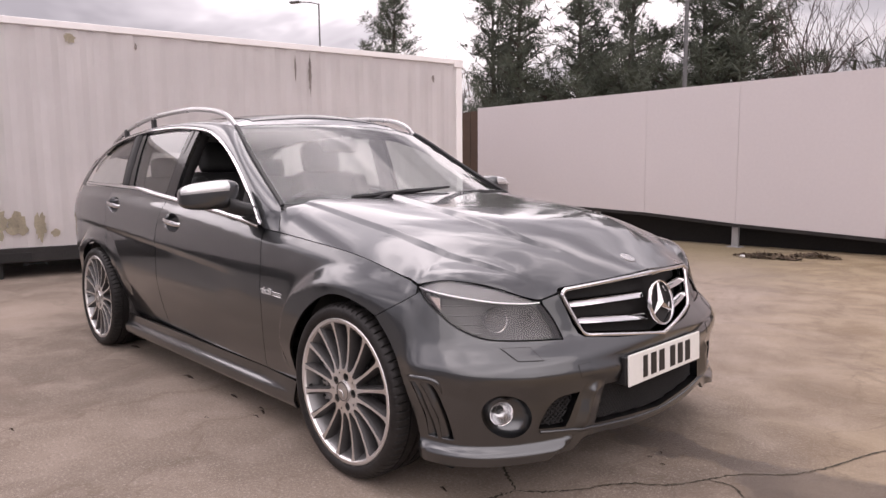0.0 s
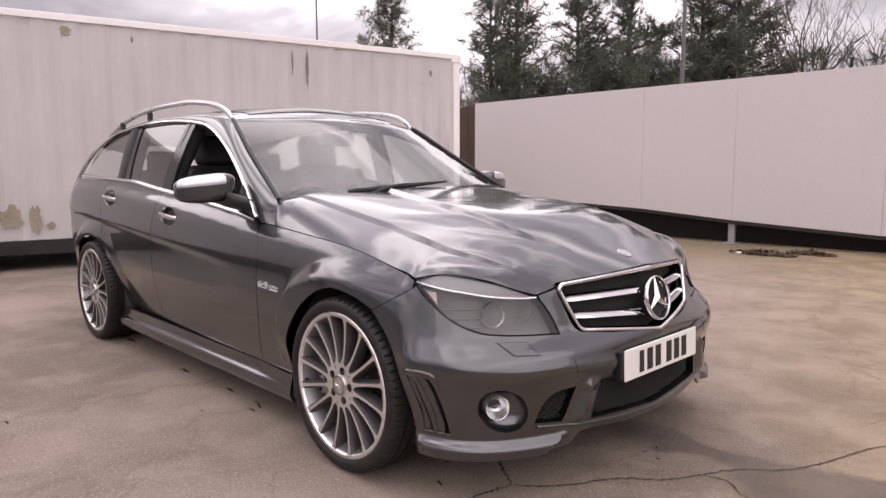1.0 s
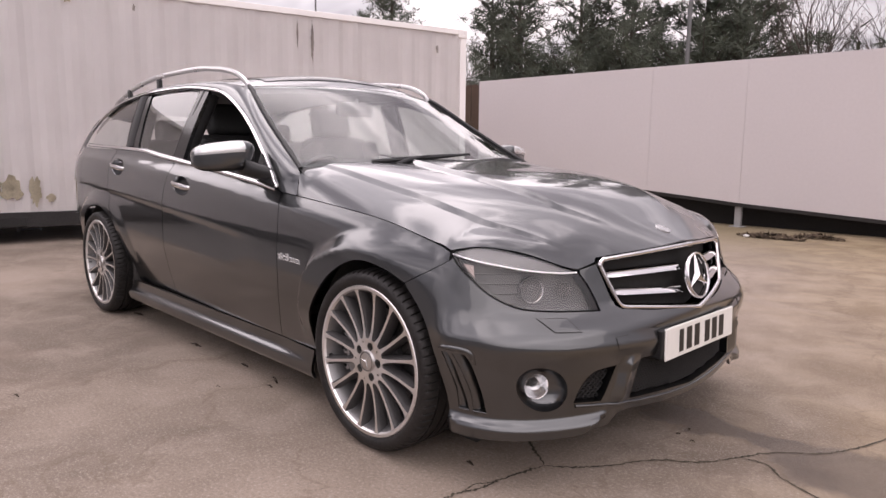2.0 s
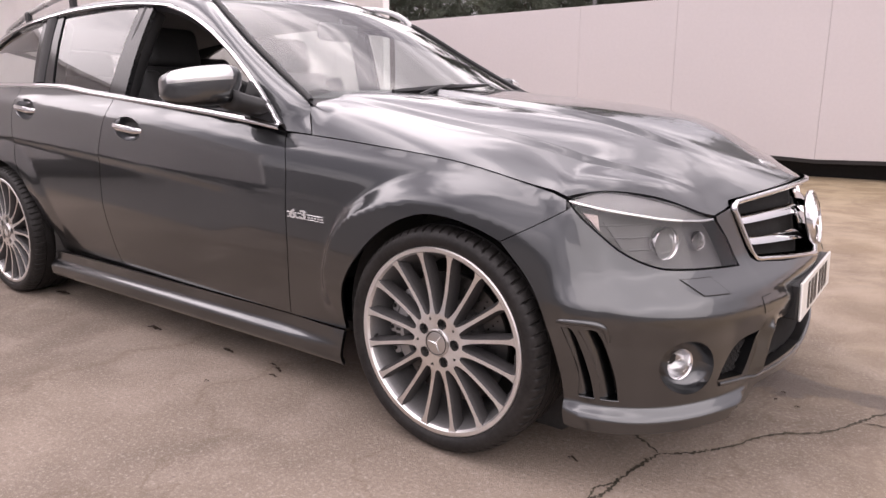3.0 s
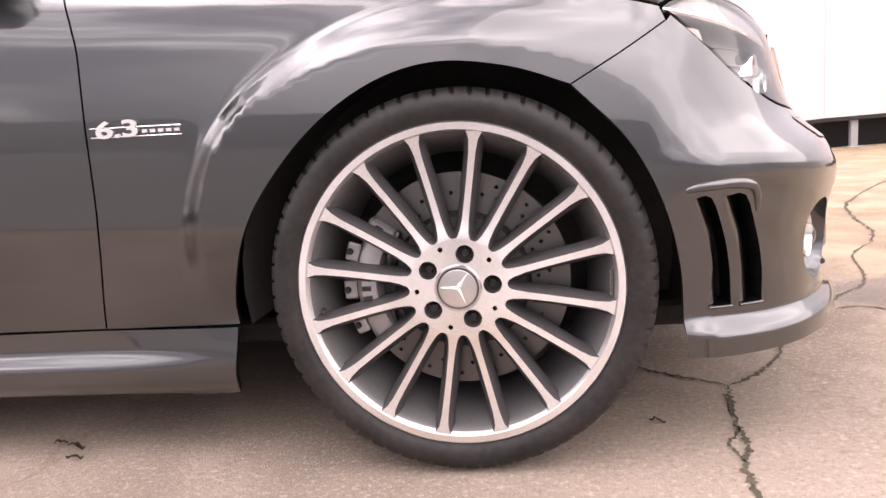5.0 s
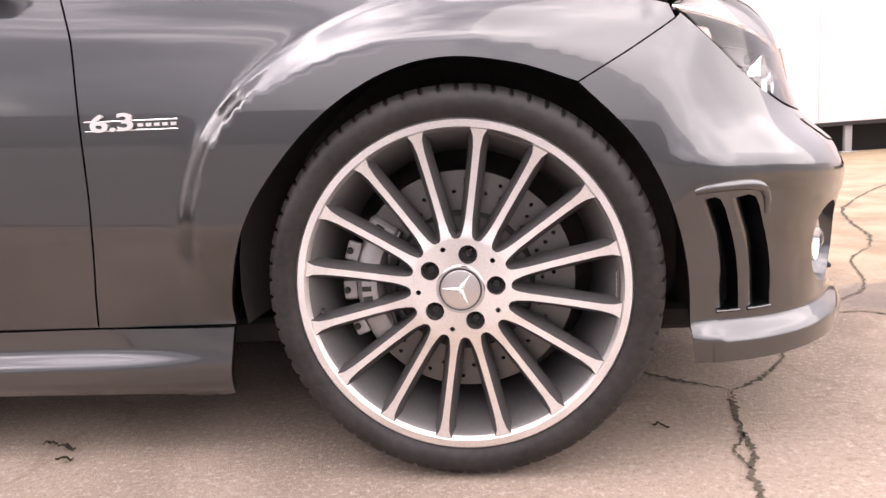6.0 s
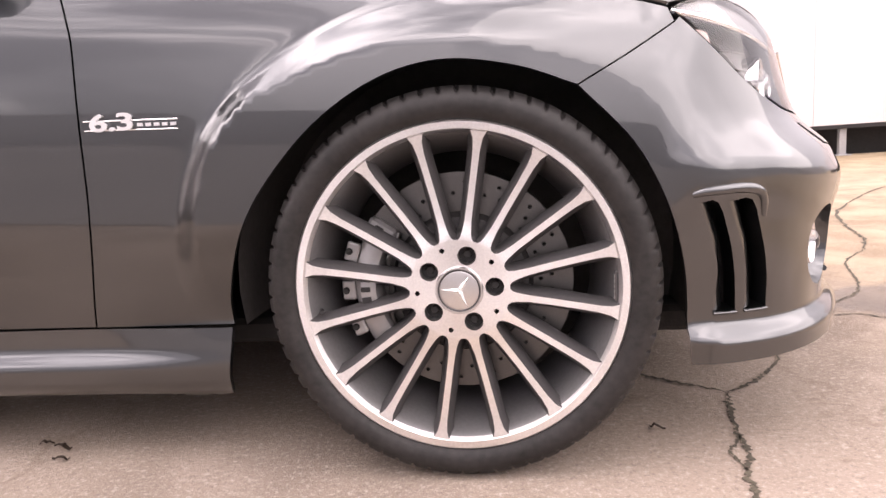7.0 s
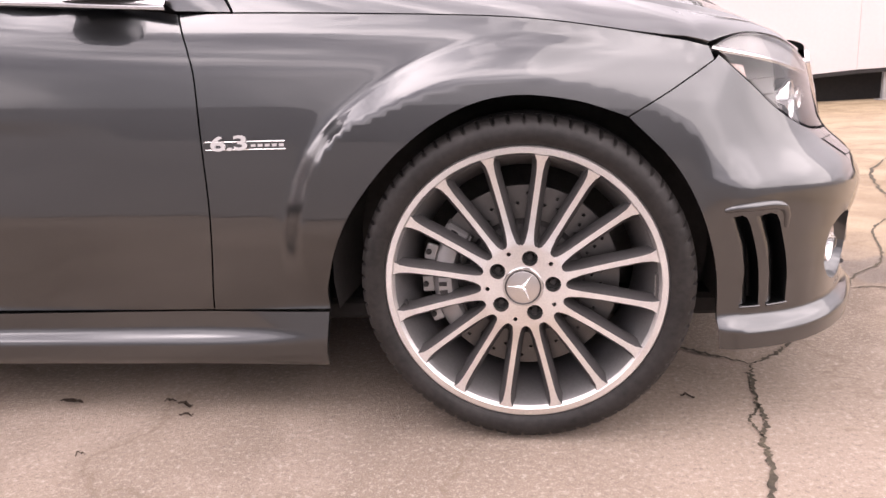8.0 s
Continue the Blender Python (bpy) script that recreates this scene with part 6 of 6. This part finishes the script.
part("mirror_glass", box((.002, .215, .05), Matrix.Translation((-1.192, -.05, 1.27))), CHROME, inner_mirror)
part("mirror_stem", tube([(-1.17, -.05, 1.29), (-1.175, -.03, 1.325)], .010, 6), BLACK_TRIM, inner_mirror)
part("cabin_floor", box((2.9, 1.40, .04), Matrix.Translation((-2.1, 0, .36))), CARPET, car)
part("load_floor", box((1.0, 1.30, .04), Matrix.Translation((-3.15, 0, .66)), .01), CARPET, car)
loft("headlining", [[roof(u, v) + np.array((0, 0, -.045)) for u in us * .97] for v in np.linspace(0.02, .97, 16)], HEADLINING, car, turn=True)
for flip_side in (False, True):
    sg = -1 if flip_side else 1
    part("door_card", box((2.3, .03, .58), Matrix.Translation((-1.80, -.745 * sg, .66)), .01), LEATHER, car)
    pil = [tuple(np.array(cab(x, z)) * [1, sg, 1] + np.array((0, sg * .05, 0))) for x, z in ((-1.735, .98), (-1.72, 1.12), (-1.70, 1.25), (-1.69, 1.34))]
    part("inner_pillar", tube(pil, .045, 8, 1.0), LEATHER, car, smooth_angle=80)
    pil = [tuple(np.array(cab(x, z)) * [1, sg, 1] + np.array((0, sg * .05, 0))) for x, z in ((-2.44, 1.04), (-2.47, 1.18), (-2.52, 1.34))]
    part("inner_pillar", tube(pil, .06, 8, 1.0), LEATHER, car, smooth_angle=80)



# ---- litter on the yard ----
LITTER = mat("damp_leaf_litter", (0.050, 0.034, 0.024), 0.9, 0.0, 0.45, 90.0, 12.0, tint=(0.10, 0.07, 0.045))
PAPER = mat("weathered_white_plastic", (0.70, 0.69, 0.68), 0.55, 0.0, 0.08, 60.0, 8.0)


def litter_heap(x, y, rx, ry, count, seed):
    """A low drift of wet leaves and grit."""
    rnd = random.Random(seed)
    verts, faces = [], []
    for _ in range(count):
        a, r = rnd.uniform(0, 2 * math.pi), math.sqrt(rnd.random())
        px, py = rx * r * math.cos(a), ry * r * math.sin(a)
        h = 0.004 + 0.055 * max(0.0, 1 - r) * rnd.uniform(0.5, 1.2)
        d = Vector((rnd.gauss(0, 1), rnd.gauss(0, 1), rnd.gauss(0, 0.35))).normalized()
        s = Vector((-d.y, d.x, rnd.gauss(0, 0.3))).normalized()
        ln, w = rnd.uniform(0.02, 0.06), rnd.uniform(0.008, 0.022)
        c, k = Vector((px, py, h + 0.01)), len(verts)
        verts += [c - d * ln, c + s * w, c + d * ln, c - s * w]
        faces.append((k, k + 1, k + 2, k + 3))
    ob = mesh_object("litter_heap", verts, faces, LITTER)
    ob.location = (x, y, 0)
    return tagged(ob, "low drift of dead leaves and grit beside the hoarding", "litter", "litter by the hoarding", "stuff")


litter_heap(-1.38, 6.62, 0.42, 0.16, 420, 4)
litter_heap(-0.95, 7.02, 0.30, 0.12, 200, 5)

bm = bmesh.new()
rows = [[bm.verts.new((0.26 * (i / 5 - 0.5), 0.11 * (j / 2 - 0.5), 0.012 + 0.035 * abs(math.sin(1.9 * i + 1.3 * j)))) for i in range(6)] for j in range(3)]
for a, b in zip(rows, rows[1:]):
    for i in range(5):
        bm.faces.new((a[i], a[i + 1], b[i + 1], b[i]))
bmesh.ops.solidify(bm, geom=list(bm.faces), thickness=0.002)
scrap = part("plastic_scrap", bm, PAPER, None)
scrap.matrix_world = pose(-7.61, -0.14, 0, 0, 0, 75)
tagged(scrap, "crumpled white plastic scrap at the container's foot", "litter")

bm = bmesh.new()
bmesh.ops.create_icosphere(bm, subdivisions=2, radius=0.03)
rnd = random.Random(9)
for v in bm.verts:
    v.co = Vector((v.co.x * 1.3, v.co.y, v.co.z * 0.7)) * rnd.uniform(0.85, 1.12)
stone = part("stone", bm, PAPER, None)
stone.location = (-1.62, 6.46, 0.018)
tagged(stone, "small pale stone lying on the concrete", "stone")

# ---- trees and lamps beyond the yard ----
BARK = mat("grey_brown_bark", (0.075, 0.06, 0.052), 0.9, 0.0, 0.3, 30.0, 3.0, 0.01, 25.0)
NEEDLE = mat("dark_pine_needles", (0.050, 0.062, 0.046), 0.7, 0.0, 0.45, 3.0, 0.5, tint=(0.11, 0.125, 0.095))
TWIG = mat("bare_twig", (0.12, 0.095, 0.085), 0.9, 0.0, 0.25, 20.0, 2.0)


def pine(x, y, height, seed, spread=2.1, bare=0.30):
    rnd = random.Random(seed)
    tree = tagged(new("pine_tree"), "tall dark pine with ragged open branches beyond the hoarding", "tree", "pines beyond the hoarding")
    tree.location = (x, y, 0)
    lean = Vector((rnd.uniform(-0.03, 0.03), rnd.uniform(-0.03, 0.03), 1))
    bm = bmesh.new()
    trunk = [lean * (height * t) + Vector((rnd.gauss(0, 0.03), rnd.gauss(0, 0.03), 0)) for t in np.linspace(0, 1, 9)]
    add_tube(bm, trunk, [0.15 * (1 - 0.9 * t) + 0.008 for t in np.linspace(0, 1, 9)], 7)
    verts, faces = [], []

    def tuft(c, r, n):
        for _ in range(n):
            d = Vector((rnd.gauss(0, 1), rnd.gauss(0, 1), rnd.gauss(0.25, 0.8))).normalized()
            s = d.cross(Vector((rnd.gauss(0, 1), rnd.gauss(0, 1), rnd.gauss(0, 1)))).normalized()
            a, b = c + d * r * rnd.uniform(0.0, 0.35), c + d * r * rnd.uniform(0.7, 1.2)
            w = r * rnd.uniform(0.045, 0.085)
            k = len(verts)
            verts.extend((a - s * w * 0.5, a + s * w * 0.5, b + s * w * 0.35, b - s * w * 0.35))
            faces.append((k, k + 1, k + 2, k + 3))
    h = height * bare
    while h < height * 0.99:
        t = (h / height - bare) / (1 - bare)
        reach = spread * (0.34 + 0.95 * (1 - t)) * (0.65 + 0.35 * math.sin(3.1 * min(1, t * 2.2 + 0.3)))
        for k in range(rnd.randint(4, 7)):
            a = rnd.uniform(0, 2 * math.pi)
            ln = reach * rnd.uniform(0.45, 1.1)
            start = lean * h
            rise = rnd.uniform(-0.05, 0.35) + 0.45 * t
            limb = [start + Vector((math.cos(a) * ln * q, math.sin(a) * ln * q, ln * (rise * q + 0.22 * q * q * rnd.uniform(0.6, 1.4)))) for q in (0, 0.35, 0.7, 1)]
            add_tube(bm, limb, [0.035 * (1 - 0.7 * t), 0.022, 0.013, 0.005], 4, caps=False)
            for q in np.linspace(0.35, 1.05, max(3, int(ln / 0.22))):
                i = min(2, int(q * 3))
                c = limb[i].lerp(limb[i + 1], min(1.2, q * 3 - i)) + Vector((rnd.gauss(0, 0.10), rnd.gauss(0, 0.10), rnd.gauss(0.02, 0.08)))
                tuft(c, rnd.uniform(0.18, 0.34), rnd.randint(28, 38))
        h += rnd.uniform(0.20, 0.36)
    tuft(lean * height, 0.3, 16)
    part("trunk", bm, BARK, tree)
    mesh_object("crown", verts, faces, NEEDLE, tree)
    return tree


# the last four pines are unseen, added to darken the bonnet's reflections
for i, (x, y, h, s, low) in enumerate([(-21.05, 16.7, 8.5, 2.9, 0.20), (-15.2, 16.8, 7.7, 2.1, 0.20), (-13.65, 16.4, 8.2, 2.1, 0.20), (-11.8, 17.0, 7.5, 2.3, 0.22), (-10.0, 17.4, 8.4, 2.3, 0.26), (-7.95, 18.2, 8.2, 2.7, 0.22), (-6.75, 18.0, 8.2, 2.2, 0.24), (-17.0, 19.6, 5.6, 2.0, 0.18), (-12.9, 20.2, 5.4, 1.9, 0.18), (-9.0, 21.3, 5.2, 2.2, 0.18), (-0.6, 18.6, 8.2, 2.1, 0.2), (1.9, 19.4, 8.8, 2.2, 0.2), (4.2, 18.4, 8.0, 2.0, 0.2), (6.8, 19.0, 8.6, 2.2, 0.2)]):
    pine(x, y, h, 20 + i, s, low)


def bare_tree(x, y, height, seed, name_label):
    rnd = random.Random(seed)
    tree = tagged(new("bare_tree"), name_label, "tree", "bare trees beyond the hoarding")
    tree.location = (x, y, 0)
    bm, twigs = bmesh.new(), bmesh.new()

    def grow(p, d, ln, r, depth):
        pts, q = [p], p
        for _ in range(3):
            d = (d + Vector((rnd.gauss(0, 0.12), rnd.gauss(0, 0.12), 0.05))).normalized()
            q = q + d * ln / 3
            pts.append(q)
        add_tube(bm if depth < 2 else twigs, pts, [r, r * 0.85, r * 0.7, r * 0.55], 5 if depth < 2 else 3, caps=False)
        if depth < 5:
            for _ in range(rnd.randint(2, 3) if depth else 5):
                a = rnd.uniform(0, 2 * math.pi)
                side = Vector((math.cos(a), math.sin(a), rnd.uniform(0.0, 0.5)))
                grow(pts[rnd.randint(2, 3)] if depth else pts[rnd.randint(1, 3)], (d + side * rnd.uniform(0.25, 0.55)).normalized(), ln * rnd.uniform(0.55, 0.8), r * 0.55, depth + 1)
    grow(Vector((0, 0, 0)), Vector((0, 0, 1)), height * 0.34, 0.075, 0)
    part("trunk", bm, TWIG, tree)
    part("crown", twigs, TWIG, tree, "fine leafless twigs")
    return tree


for i, (x, y, h) in enumerate([(-20.0, 19.0, 7.0), (-18.9, 19.5, 6.6), (-17.6, 18.6, 6.2), (-5.97, 20.0, 6.6), (-4.85, 18.8, 7.2), (-4.35, 18.6, 7.6), (-3.9, 20.0, 7.2), (-3.2, 21.0, 6.8), (-5.4, 22.5, 6.4)]):
    bare_tree(x, y, h, 60 + i, "leafless broad tree with fine upright branches")

HEDGE = mat("dark_undergrowth", (0.03, 0.034, 0.026), 0.9, 0.0, 0.5, 4.0, 0.6, tint=(0.07, 0.075, 0.055))
rnd = random.Random(5)
verts, faces = [], []
for k in range(9000):
    c = Vector((rnd.uniform(-26, 4), rnd.uniform(17, 23), abs(rnd.gauss(0, 1.1)) + 0.2))
    d = Vector((rnd.gauss(0, 1), rnd.gauss(0, 1), rnd.gauss(0.5, 1))).normalized()
    s = d.cross(Vector((rnd.gauss(0, 1), rnd.gauss(0, 1), rnd.gauss(0, 1)))).normalized()
    q = len(verts)
    verts += [c - s * 0.05, c + s * 0.05, c + d * 0.45 + s * 0.03, c + d * 0.45 - s * 0.03]
    faces.append((q, q + 1, q + 2, q + 3))
tagged(mesh_object("undergrowth", verts, faces, HEDGE), "tangled dark undergrowth between the tree trunks", "undergrowth", kind="stuff")


LAMP_STEEL = mat("dull_lamp_steel", (0.16, 0.16, 0.165), 0.6, 0.3, 0.15, 60.0, 3.0)


def street_lamp(x, y, height, arm, turn, label):
    lamp = tagged(new("street_lamp"), label, "street lamp", "street lamps beyond the yard")
    lamp.matrix_world = pose(x, y, 0, 0, 0, turn)
    part("column", tube([(0, 0, 0), (0, 0, 1.4), (0, 0, 1.45), (0, 0, height)], [0.085, 0.085, 0.06, 0.045], 10), LAMP_STEEL, lamp)
    if arm:
        part("arm", tube([(0, 0, height - 0.05), (0.35 * arm, 0, height + 0.10), (arm, 0, height + 0.22)], 0.03, 8), LAMP_STEEL, lamp)
        part("lantern", box((0.62, 0.26, 0.12), Matrix.Translation((arm + 0.25, 0, height + 0.22)), 0.04, 2), LAMP_STEEL, lamp)


street_lamp(-31.22, 19.98, 10.55, 1.3, 205, "grey street lamp with a single outreach arm")
street_lamp(-6.65, 14.63, 7.5, 0, 0, "plain grey steel lamp column before the pines")
